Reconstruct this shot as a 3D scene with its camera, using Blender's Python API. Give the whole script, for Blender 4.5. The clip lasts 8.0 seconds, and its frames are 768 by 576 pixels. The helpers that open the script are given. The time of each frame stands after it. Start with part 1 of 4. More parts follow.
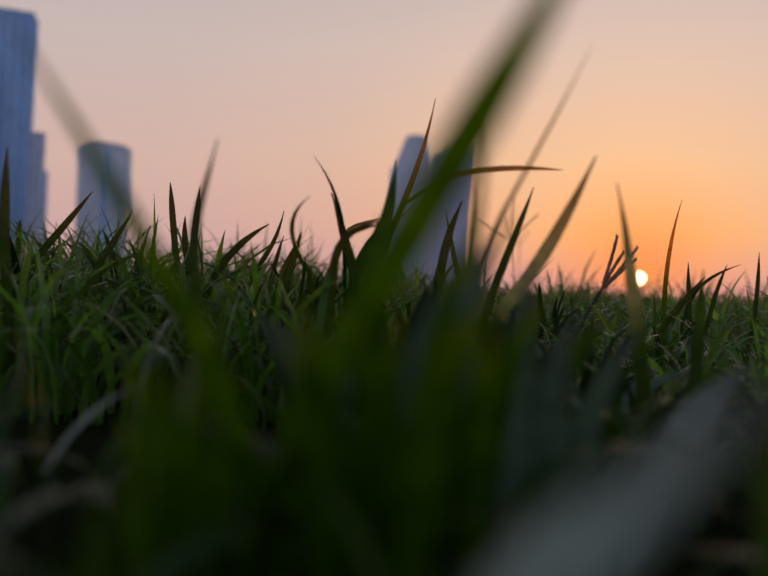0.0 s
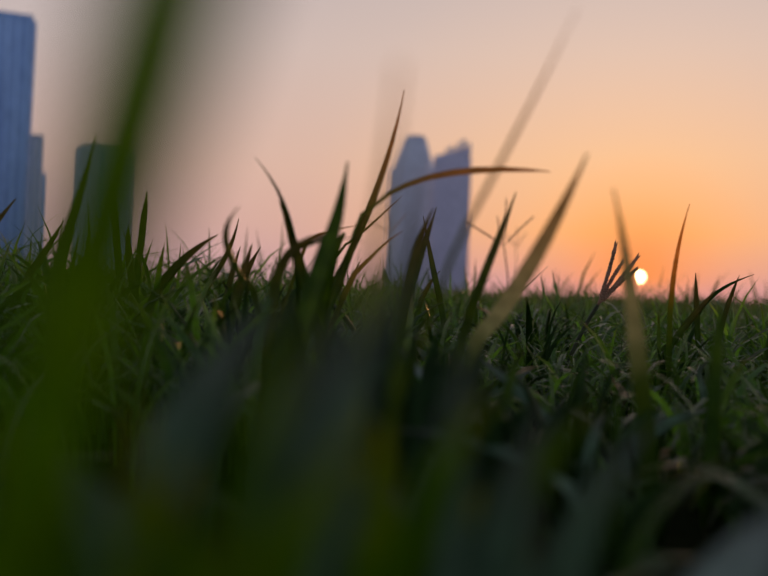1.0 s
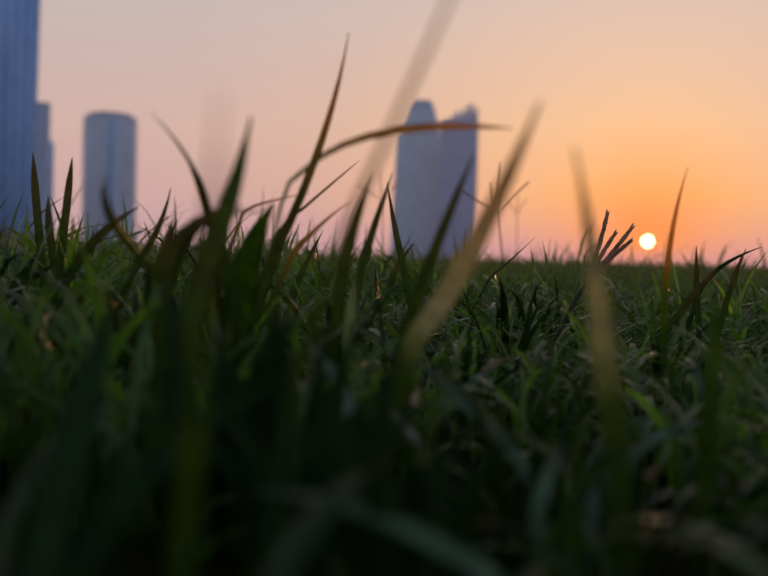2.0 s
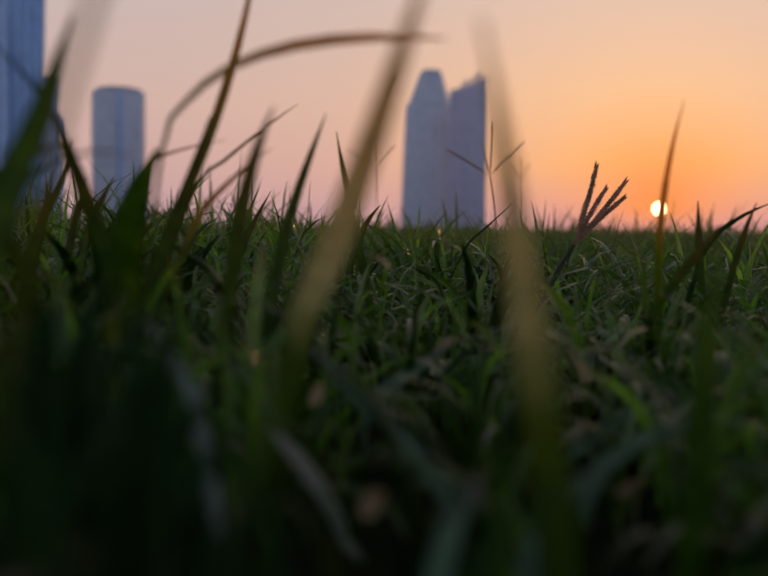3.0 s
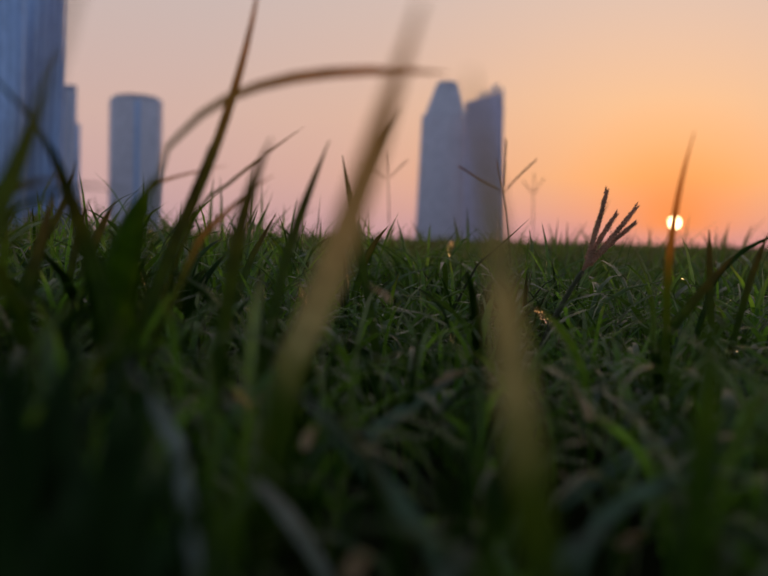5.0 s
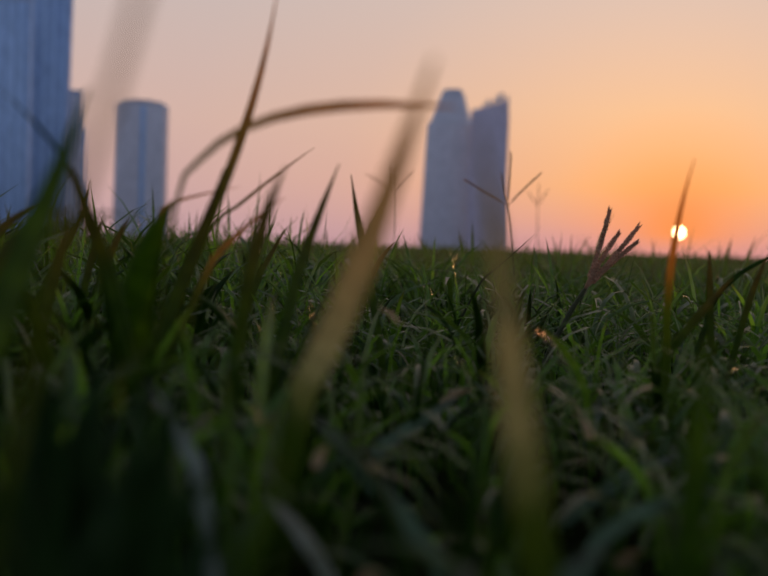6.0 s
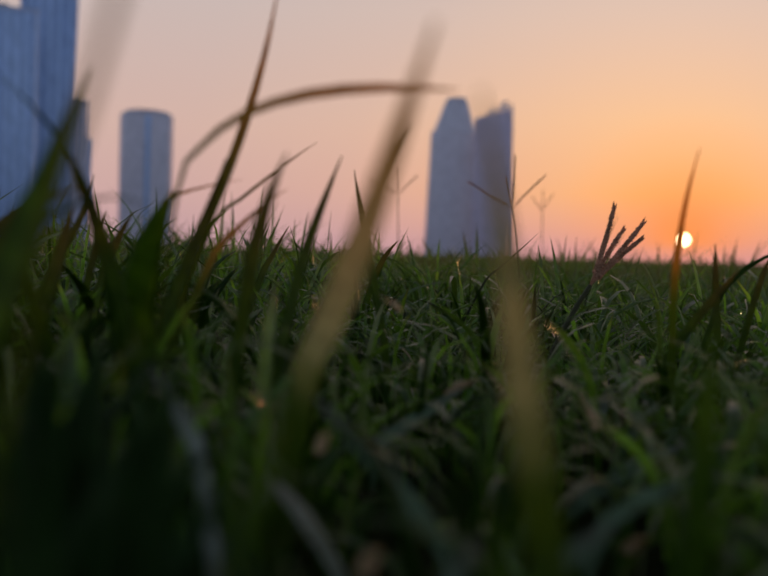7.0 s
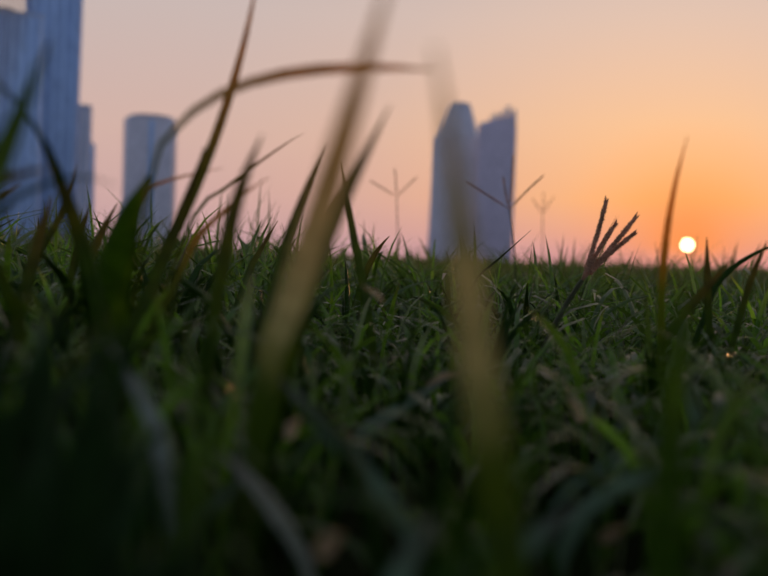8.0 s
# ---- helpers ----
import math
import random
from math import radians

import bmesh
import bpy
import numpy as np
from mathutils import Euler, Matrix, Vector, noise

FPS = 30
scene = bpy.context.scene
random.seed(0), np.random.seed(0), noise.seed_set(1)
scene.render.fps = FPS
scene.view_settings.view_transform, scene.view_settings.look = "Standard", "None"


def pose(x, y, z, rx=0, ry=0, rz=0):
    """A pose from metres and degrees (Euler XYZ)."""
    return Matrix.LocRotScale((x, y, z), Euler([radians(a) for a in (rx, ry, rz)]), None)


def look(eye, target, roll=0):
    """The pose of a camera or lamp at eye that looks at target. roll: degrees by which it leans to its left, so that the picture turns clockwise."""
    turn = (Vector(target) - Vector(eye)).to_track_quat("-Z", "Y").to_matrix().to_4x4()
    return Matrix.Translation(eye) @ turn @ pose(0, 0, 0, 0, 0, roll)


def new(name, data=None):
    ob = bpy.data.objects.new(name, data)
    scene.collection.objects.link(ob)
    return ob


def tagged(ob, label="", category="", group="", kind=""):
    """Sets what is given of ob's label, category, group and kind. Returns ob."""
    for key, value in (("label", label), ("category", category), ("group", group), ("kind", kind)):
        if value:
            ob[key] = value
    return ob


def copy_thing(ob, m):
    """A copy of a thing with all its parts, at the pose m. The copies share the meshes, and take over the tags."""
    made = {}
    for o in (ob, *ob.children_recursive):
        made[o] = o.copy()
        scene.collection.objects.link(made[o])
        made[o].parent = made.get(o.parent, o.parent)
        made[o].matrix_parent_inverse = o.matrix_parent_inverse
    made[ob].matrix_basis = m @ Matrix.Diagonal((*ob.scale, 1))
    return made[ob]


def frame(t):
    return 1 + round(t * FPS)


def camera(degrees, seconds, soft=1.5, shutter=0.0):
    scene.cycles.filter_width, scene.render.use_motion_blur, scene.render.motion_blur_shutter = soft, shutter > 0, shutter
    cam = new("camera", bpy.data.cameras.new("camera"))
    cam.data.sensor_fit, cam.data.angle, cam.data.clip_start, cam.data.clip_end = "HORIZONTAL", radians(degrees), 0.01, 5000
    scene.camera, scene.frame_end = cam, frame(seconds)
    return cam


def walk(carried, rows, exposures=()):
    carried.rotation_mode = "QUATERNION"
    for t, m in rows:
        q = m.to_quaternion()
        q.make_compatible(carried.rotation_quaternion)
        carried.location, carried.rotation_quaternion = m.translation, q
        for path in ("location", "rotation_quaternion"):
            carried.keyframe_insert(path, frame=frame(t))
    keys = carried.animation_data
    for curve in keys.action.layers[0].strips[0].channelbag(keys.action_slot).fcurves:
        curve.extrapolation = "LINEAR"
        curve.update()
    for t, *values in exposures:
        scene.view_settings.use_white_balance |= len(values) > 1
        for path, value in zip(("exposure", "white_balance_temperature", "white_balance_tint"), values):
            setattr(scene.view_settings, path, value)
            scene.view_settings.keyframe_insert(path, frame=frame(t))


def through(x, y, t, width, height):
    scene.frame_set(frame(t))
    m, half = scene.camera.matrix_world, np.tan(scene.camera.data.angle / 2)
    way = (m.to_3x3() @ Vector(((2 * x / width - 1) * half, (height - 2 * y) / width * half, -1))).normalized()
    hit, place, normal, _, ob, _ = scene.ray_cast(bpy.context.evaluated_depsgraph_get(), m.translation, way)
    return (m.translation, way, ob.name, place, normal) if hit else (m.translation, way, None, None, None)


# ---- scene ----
# A lawn at sunset, seen from between the blades, with haze-tinted towers far behind.
cam = camera(43.1, 8.0)
cam.data.dof.use_dof = True
cam.data.dof.focus_distance = 0.64
cam.data.dof.aperture_fstop = 8.0
cam.data.dof.aperture_blades = 0
# seconds, place of the eye, yaw, pitch, lean to the left
ROWS = [
    (0.0, 0.0000, 0.0000, 0.0600, -0.00, 0.17, 2.20),
    (0.5, 0.0085, 0.0326, 0.0652, -0.03, 0.25, 2.07),
    (1.0, 0.0186, 0.0754, 0.0710, 0.02, 0.19, 1.82),
    (1.5, 0.0260, 0.1155, 0.0772, 0.23, -0.45, 1.78),
    (2.0, 0.0461, 0.1480, 0.0782, 0.41, -1.82, 1.49),
    (2.2, 0.0543, 0.1715, 0.0728, 0.52, -2.51, 1.37),
    (3.3, 0.0773, 0.2313, 0.0755, 1.15, -3.54, 0.54),
    (3.5, 0.0774, 0.2329, 0.0765, 1.25, -3.54, 0.56),
    (4.0, 0.0751, 0.2295, 0.0763, 1.38, -3.30, 0.94),
    (4.5, 0.0796, 0.2357, 0.0777, 1.62, -3.10, 1.14),
    (6.0, 0.0781, 0.2223, 0.0862, 2.07, -2.51, 1.96),
    (6.5, 0.0777, 0.2247, 0.0807, 2.26, -2.25, 1.75),
    (7.0, 0.0787, 0.2246, 0.0799, 2.37, -2.03, 1.73),
    (7.5, 0.0850, 0.2299, 0.0733, 2.50, -1.88, 1.68),
    (8.0, 0.0861, 0.2300, 0.0745, 2.56, -1.75, 1.82),
]
walk(cam, [(t, Matrix.Translation((x, y, z)) @ pose(0, 0, 0, 0, 0, yaw) @ pose(0, 0, 0, 90 + pitch) @ pose(0, 0, 0, 0, 0, lean))
           for t, x, y, z, yaw, pitch, lean in ROWS])
PATH = [Vector((x, y, z)) for _, x, y, z, _, _, _ in ROWS]

# ---- sky, sun ----
SUN_DIR = Vector((0.2532, 0.9671, 0.0225)).normalized()
world = bpy.data.worlds.new("dusk_sky")
scene.world = world
world.use_nodes = True
wn, wl = world.node_tree.nodes, world.node_tree.links
wn.clear()


def ramp(nodes, stops, smooth=True):
    node = nodes.new("ShaderNodeValToRGB")
    node.color_ramp.interpolation = "EASE" if smooth else "LINEAR"
    el = node.color_ramp.elements
    while len(el) < len(stops):
        el.new(0.5)
    for e, (at, c) in zip(el, stops):
        e.position, e.color = at, (*c, 1) if len(c) == 3 else c
    return node


coord = wn.new("ShaderNodeTexCoord")
split = wn.new("ShaderNodeSeparateXYZ")
wl.new(coord.outputs["Generated"], split.inputs[0])
toward = wn.new("ShaderNodeVectorMath")
toward.operation = "DOT_PRODUCT"
toward.inputs[1].default_value = SUN_DIR
wl.new(coord.outputs["Generated"], toward.inputs[0])
angle = wn.new("ShaderNodeMath")
angle.operation = "ARCCOSINE"
wl.new(toward.outputs["Value"], angle.inputs[0])
angle_unit = wn.new("ShaderNodeMath")
angle_unit.operation = "DIVIDE"
angle_unit.inputs[1].default_value = math.pi
wl.new(angle.outputs[0], angle_unit.inputs[0])

# the sunward half: mauve at the horizon, through pale peach, to a grey-blue zenith
west = ramp(wn, [(0.0, (0.50, 0.315, 0.345)), (0.05, (0.575, 0.37, 0.36)), (0.12, (0.61, 0.42, 0.375)), (0.24, (0.55, 0.45, 0.43)), (0.5, (0.30, 0.31, 0.36)), (1.0, (0.15, 0.175, 0.25))], False)
# the half behind: the blue of dusk
east = ramp(wn, [(0.0, (0.25, 0.29, 0.40)), (0.2, (0.30, 0.345, 0.46)), (0.5, (0.22, 0.26, 0.35)), (1.0, (0.15, 0.175, 0.25))], False)
for node in (west, east):
    wl.new(split.outputs["Z"], node.inputs[0])
back = ramp(wn, [(0.22, (0, 0, 0)), (0.6, (1, 1, 1))])
wl.new(angle_unit.outputs[0], back.inputs[0])
both = wn.new("ShaderNodeMixRGB")
for socket, out in ((0, back.outputs[0]), (1, west.outputs[0]), (2, east.outputs[0])):
    wl.new(out, both.inputs[socket])
# the glow of the haze round the sun
glow_tint = ramp(wn, [(0.0, (0.66, 0.29, 0.28)), (0.014, (0.75, 0.33, 0.27)), (0.03, (0.88, 0.375, 0.215)), (0.065, (1.05, 0.47, 0.15)), (0.14, (1.06, 0.58, 0.255)), (0.28, (0.95, 0.64, 0.455))], False)
wl.new(split.outputs["Z"], glow_tint.inputs[0])
glow_part = ramp(wn, [(0.0, (1, 1, 1)), (0.02, (0.93,) * 3), (0.045, (0.66,) * 3), (0.075, (0.42,) * 3), (0.11, (0.2,) * 3), (0.16, (0.06,) * 3), (0.22, (0, 0, 0))], False)
wl.new(angle_unit.outputs[0], glow_part.inputs[0])
with_glow = wn.new("ShaderNodeMixRGB")
for socket, out in ((0, glow_part.outputs[0]), (1, both.outputs[0]), (2, glow_tint.outputs[0])):
    wl.new(out, with_glow.inputs[socket])
# the red aureole close to the sun
halo_part = ramp(wn, [(0.0, (0.9,) * 3), (0.006, (0.8,) * 3), (0.014, (0.45,) * 3), (0.026, (0.14,) * 3), (0.04, (0, 0, 0))], False)
wl.new(angle_unit.outputs[0], halo_part.inputs[0])
with_halo = wn.new("ShaderNodeMixRGB")
with_halo.inputs[2].default_value = (0.99, 0.29, 0.065, 1)
low_haze = ramp(wn, [(0.0, (0.15,) * 3), (0.02, (1, 1, 1))], False)
wl.new(split.outputs["Z"], low_haze.inputs[0])
halo_fade = wn.new("ShaderNodeMath")
halo_fade.operation = "MULTIPLY"
wl.new(halo_part.outputs[0], halo_fade.inputs[0])
wl.new(low_haze.outputs[0], halo_fade.inputs[1])
wl.new(halo_fade.outputs[0], with_halo.inputs[0])
wl.new(with_glow.outputs[0], with_halo.inputs[1])
# clear air above the haze
air = wn.new("ShaderNodeTexSky")
air.sky_type = "NISHITA"
air.sun_disc = False
air.sun_elevation = math.asin(SUN_DIR.z)
air.sun_rotation = math.atan2(SUN_DIR.x, SUN_DIR.y)
air_bg = wn.new("ShaderNodeBackground")
air_bg.inputs[1].default_value = 0.05
wl.new(air.outputs[0], air_bg.inputs[0])
haze_bg = wn.new("ShaderNodeBackground")
haze_bg.inputs[1].default_value = 1.05
wl.new(with_halo.outputs[0], haze_bg.inputs[0])
high = ramp(wn, [(0.35, (0, 0, 0)), (0.9, (0.5, 0.5, 0.5))])
wl.new(split.outputs["Z"], high.inputs[0])
sky_mix = wn.new("ShaderNodeMixShader")
wl.new(high.outputs[0], sky_mix.inputs[0])
wl.new(haze_bg.outputs[0], sky_mix.inputs[1])
wl.new(air_bg.outputs[0], sky_mix.inputs[2])
world_out = wn.new("ShaderNodeOutputWorld")
wl.new(sky_mix.outputs[0], world_out.inputs[0])

sun_lamp = new("sun_lamp", bpy.data.lights.new("sun_lamp", "SUN"))
sun_lamp.data.energy = 0.75
sun_lamp.data.angle = radians(0.53)
sun_lamp.data.color = (1.0, 0.46, 0.16)
# its rays pass just over the disc that stands in the sky
sun_lamp.matrix_world = look((SUN_DIR + Vector((0, 0, 0.0115))) * 50, (0, 0, 0))


# ---- materials ----
def material(name):
    mat = bpy.data.materials.new(name)
    mat.use_nodes = True
    mat.node_tree.nodes.clear()
    return mat, mat.node_tree.nodes, mat.node_tree.links


def grass_material(name, greens, tip, per_island, through=0.45, dry=0.1, rough=0.4, spec=0.5, rim_light=0.0, back=(0.10, 0.18, 0.015), back_tip=(0.14, 0.10, 0.03), foot=None, foot_end=0.4, sheer_vary=0.0):
    """Blade of grass: greens that vary from blade to blade, fine veins along it, a dry tip, light let through."""
    mat, n, l = material(name)
    if per_island:
        vary = n.new("ShaderNodeNewGeometry").outputs["Random Per Island"]
    else:
        vary = n.new("ShaderNodeObjectInfo").outputs["Random"]
    tone = ramp(n, [(i / (len(greens) - 1), c) for i, c in enumerate(greens)], False)
    l.new(vary, tone.inputs[0])
    along = n.new("ShaderNodeAttribute")
    along.attribute_name = "along"
    across = n.new("ShaderNodeAttribute")
    across.attribute_name = "across"
    # blotches
    place = n.new("ShaderNodeTexCoord")
    blot = n.new("ShaderNodeTexNoise")
    blot.inputs["Scale"].default_value = 160.0
    blot.inputs["Detail"].default_value = 4.0
    l.new(place.outputs["Object"], blot.inputs["Vector"])
    blot_ramp = ramp(n, [(0.3, (0.72, 0.74, 0.66)), (0.7, (1.2, 1.16, 1.1))])
    l.new(blot.outputs[0], blot_ramp.inputs[0])
    body = n.new("ShaderNodeMixRGB")
    body.blend_type = "MULTIPLY"
    body.inputs[0].default_value = 1.0
    l.new(tone.outputs[0], body.inputs[1])
    l.new(blot_ramp.outputs[0], body.inputs[2])
    # dry tip
    tip_ramp = ramp(n, [(0.78 - dry, (0, 0, 0)), (1.0, (0.85, 0.85, 0.85))])
    l.new(along.outputs["Fac"], tip_ramp.inputs[0])
    with_tip = n.new("ShaderNodeMixRGB")
    with_tip.inputs[2].default_value = (*tip, 1)
    l.new(tip_ramp.outputs[0], with_tip.inputs[0])
    l.new(body.outputs[0], with_tip.inputs[1])
    # green foot of a yellowing blade
    foot_part = None
    if foot is not None:
        foot_part = ramp(n, [(foot_end - 0.16, (1, 1, 1)), (foot_end + 0.1, (0, 0, 0))])
        l.new(along.outputs["Fac"], foot_part.inputs[0])
        with_foot = n.new("ShaderNodeMixRGB")
        with_foot.inputs[2].default_value = (*foot, 1)
        l.new(foot_part.outputs[0], with_foot.inputs[0])
        l.new(with_tip.outputs[0], with_foot.inputs[1])
        with_tip = with_foot
    # pale margins: rim highlights put into the colour
    edge = ramp(n, [(0.0, (rim_light,) * 3), (0.16, (0, 0, 0)), (0.84, (0, 0, 0)), (1.0, (rim_light,) * 3)])
    l.new(across.outputs["Fac"], edge.inputs[0])
    with_edge = n.new("ShaderNodeMixRGB")
    with_edge.inputs[2].default_value = (0.28, 0.36, 0.14, 1)
    l.new(edge.outputs[0], with_edge.inputs[0])
    l.new(with_tip.outputs[0], with_edge.inputs[1])
    with_tip = with_edge
    # veins
    wave = n.new("ShaderNodeMath")
    wave.operation = "MULTIPLY"
    wave.inputs[1].default_value = 42.0
    l.new(across.outputs["Fac"], wave.inputs[0])
    sine = n.new("ShaderNodeMath")
    sine.operation = "SINE"
    l.new(wave.outputs[0], sine.inputs[0])
    bump = n.new("ShaderNodeBump")
    bump.inputs["Strength"].default_value = 0.35
    bump.inputs["Distance"].default_value = 0.0002
    l.new(sine.outputs[0], bump.inputs["Height"])
    skin = n.new("ShaderNodeBsdfPrincipled")
    skin.inputs["Roughness"].default_value = rough
    skin.inputs["Specular IOR Level"].default_value = spec
    l.new(with_tip.outputs[0], skin.inputs["Base Color"])
    l.new(bump.outputs[0], skin.inputs["Normal"])
    glow = n.new("ShaderNodeBsdfTranslucent")
    lit = n.new("ShaderNodeMixRGB")
    lit.inputs[1].default_value = (*back, 1)
    lit.inputs[2].default_value = (*back_tip, 1)
    l.new(tip_ramp.outputs[0], lit.inputs[0])
    lit_blot = n.new("ShaderNodeMixRGB")
    lit_blot.blend_type = "MULTIPLY"
    lit_blot.inputs[0].default_value = 0.8
    l.new(lit.outputs[0], lit_blot.inputs[1])
    l.new(blot_ramp.outputs[0], lit_blot.inputs[2])
    lit_end = lit_blot
    if sheer_vary:
        # some blades are thin and let more light through than others
        some = ramp(n, [(i / 8, (1 + sheer_vary * v,) * 3) for i, v in enumerate((-0.5, 0.4, -0.6, 1.4, -0.2, -0.6, 0.8, -0.4, 0.2))], False)
        l.new(vary, some.inputs[0])
        lit_end = n.new("ShaderNodeMixRGB")
        lit_end.blend_type = "MULTIPLY"
        lit_end.inputs[0].default_value = 1.0
        l.new(lit_blot.outputs[0], lit_end.inputs[1])
        l.new(some.outputs[0], lit_end.inputs[2])
    if foot_part is not None:
        lit_foot = n.new("ShaderNodeMixRGB")
        lit_foot.inputs[2].default_value = (foot[0] * 2, foot[1] * 2, foot[2], 1)
        l.new(foot_part.outputs[0], lit_foot.inputs[0])
        l.new(lit_end.outputs[0], lit_foot.inputs[1])
        lit_end = lit_foot
    l.new(lit_end.outputs[0], glow.inputs[0])
    mix = n.new("ShaderNodeMixShader")
    mix.inputs[0].default_value = through
    l.new(skin.outputs[0], mix.inputs[1])
    l.new(glow.outputs[0], mix.inputs[2])
    out = n.new("ShaderNodeOutputMaterial")
    l.new(mix.outputs[0], out.inputs[0])
    return mat


GREENS = [(0.026, 0.072, 0.004), (0.040, 0.100, 0.004), (0.050, 0.120, 0.005), (0.032, 0.080, 0.008), (0.070, 0.135, 0.006)]
LAWN_GREENS = [(0.020, 0.075, 0.006), (0.055, 0.170, 0.012), (0.088, 0.225, 0.018), (0.026, 0.095, 0.007), (0.125, 0.255, 0.030), (0.038, 0.118, 0.010), (0.16, 0.24, 0.06), (0.24, 0.28, 0.10)]
# Browns: dry straw, and the sun's glare over far grass put into colour.
FAR_GREENS = [(0.045, 0.095, 0.024), (0.085, 0.140, 0.042), (0.130, 0.150, 0.065), (0.055, 0.110, 0.028), (0.22, 0.18, 0.10)]
LEAF_BACK = dict(back=(0.28, 0.38, 0.05), back_tip=(0.40, 0.32, 0.06))
M_LAWN = grass_material("lawn_blades", LAWN_GREENS, (0.13, 0.16, 0.04), True, through=0.42, dry=0.0, rough=0.27, rim_light=0.45, spec=0.6, back=(0.17, 0.34, 0.03), sheer_vary=1.4)
# Lawn greens darkened: shade among the near blades is put into the colour.
M_NEAR = grass_material("shade_dark_lawn_blades", [(0.010, 0.034, 0.005), (0.018, 0.055, 0.006), (0.026, 0.080, 0.006), (0.014, 0.045, 0.006), (0.032, 0.090, 0.007), (0.012, 0.040, 0.006), (0.06, 0.105, 0.04)], (0.12, 0.10, 0.04), True, through=0.34, dry=0.0, rough=0.36, rim_light=0.25, spec=0.3, back=(0.07, 0.14, 0.010), sheer_vary=0.9)
# Paler greens put the grey sheen of bent blades into their colour.
M_SHEEN = grass_material("bent_sheen_blades", [(0.036, 0.10, 0.014), (0.066, 0.125, 0.034), (0.032, 0.09, 0.008), (0.09, 0.145, 0.045), (0.046, 0.115, 0.010), (0.115, 0.165, 0.06)], (0.2, 0.17, 0.09), True, through=0.3, dry=0.0, rough=0.3, rim_light=0.3, spec=0.5, back=(0.14, 0.28, 0.02), sheer_vary=0.8)
# Darker copy of the blade greens: shade low in the grass put into colour.
M_SHADE = grass_material("shade_dark_blades", [(0.016, 0.050, 0.004), (0.026, 0.078, 0.004), (0.036, 0.098, 0.005), (0.022, 0.062, 0.007)], (0.08, 0.08, 0.02), False, through=0.42, dry=-0.1, spec=0.25, back=(0.09, 0.17, 0.01), back_tip=(0.2, 0.24, 0.03))
# Darkest greens: the deep shade between blades is put into this colour.
M_DEEP_SHADE = grass_material("deep_shade_blades", [(0.016, 0.046, 0.010), (0.030, 0.068, 0.016)], (0.04, 0.05, 0.015), False, through=0.18, dry=-0.1, rough=0.5, spec=0.12)
M_FAR = grass_material("far_lawn_blades", FAR_GREENS, (0.18, 0.13, 0.07), True, through=0.42, dry=0.1, rough=0.4, rim_light=0.2, spec=0.3, back=(0.17, 0.32, 0.04))
M_BLADE = grass_material("tall_blades", GREENS, (0.19, 0.10, 0.03), False, through=0.5, dry=0.22, spec=0.25, **LEAF_BACK)
M_GREEN = grass_material("green_blades", GREENS[1:], (0.10, 0.10, 0.02), False, through=0.5, dry=-0.12, spec=0.25, back=(0.28, 0.44, 0.05), back_tip=(0.36, 0.36, 0.06))
M_SHEER = grass_material("sheer_green_blades", GREENS[2:], (0.09, 0.10, 0.01), False, through=0.72, dry=0.0, spec=0.1, back=(0.30, 0.48, 0.02), back_tip=(0.50, 0.54, 0.05))
M_BROWN = grass_material("browning_blades", GREENS, (0.26, 0.10, 0.035), False, through=0.7, dry=0.25, spec=0.15, back=(0.055, 0.085, 0.015), back_tip=(0.52, 0.24, 0.10), foot=(0.020, 0.038, 0.006), foot_end=0.52)
# Red upper part: bloom of the sun behind, put into the blade's colour.
M_SUN_RED = grass_material("sun_reddened_blades", GREENS, (0.42, 0.11, 0.03), False, through=0.88, dry=0.48, spec=0.1, back=(0.07, 0.10, 0.015), back_tip=(1.0, 0.30, 0.06), foot=(0.026, 0.050, 0.008), foot_end=0.64)
M_OLIVE = grass_material("olive_blades", [(0.13, 0.17, 0.028), (0.14, 0.18, 0.030)], (0.30, 0.12, 0.05), False, through=0.62, dry=0.06, spec=0.15, back=(0.10, 0.18, 0.02), back_tip=(0.62, 0.32, 0.13))
# Grey-green: a weaker sky sheen on near leaves, put into the colour.
M_DULL = grass_material("dull_sky_sheen_leaves", [(0.13, 0.23, 0.13), (0.155, 0.255, 0.15)], (0.16, 0.14, 0.10), False, through=0.3, rough=0.5, back=(0.3, 0.36, 0.2))
M_PALE = grass_material("yellowing_blades", [(0.50, 0.50, 0.24), (0.55, 0.54, 0.27)], (0.19, 0.115, 0.04), False, through=0.65, dry=0.36, spec=0.2, back=(0.28, 0.33, 0.17), back_tip=(0.40, 0.23, 0.09), foot=(0.024, 0.050, 0.008), foot_end=0.45)
M_PALE_TOP = grass_material("half_yellowed_blades", [(0.50, 0.49, 0.24), (0.55, 0.53, 0.27)], (0.13, 0.12, 0.035), False, through=0.65, dry=0.3, spec=0.2, back=(0.26, 0.30, 0.15), back_tip=(0.26, 0.22, 0.06), foot=(0.024, 0.050, 0.008), foot_end=0.57)
# Pale grey: sky reflected on bent leaves, put into the base colour.
M_SKY_GREY = grass_material("sky_sheen_leaves", [(0.38, 0.45, 0.39), (0.43, 0.50, 0.44)], (0.22, 0.2, 0.16), False, through=0.3, rough=0.5, back=(0.4, 0.45, 0.3))
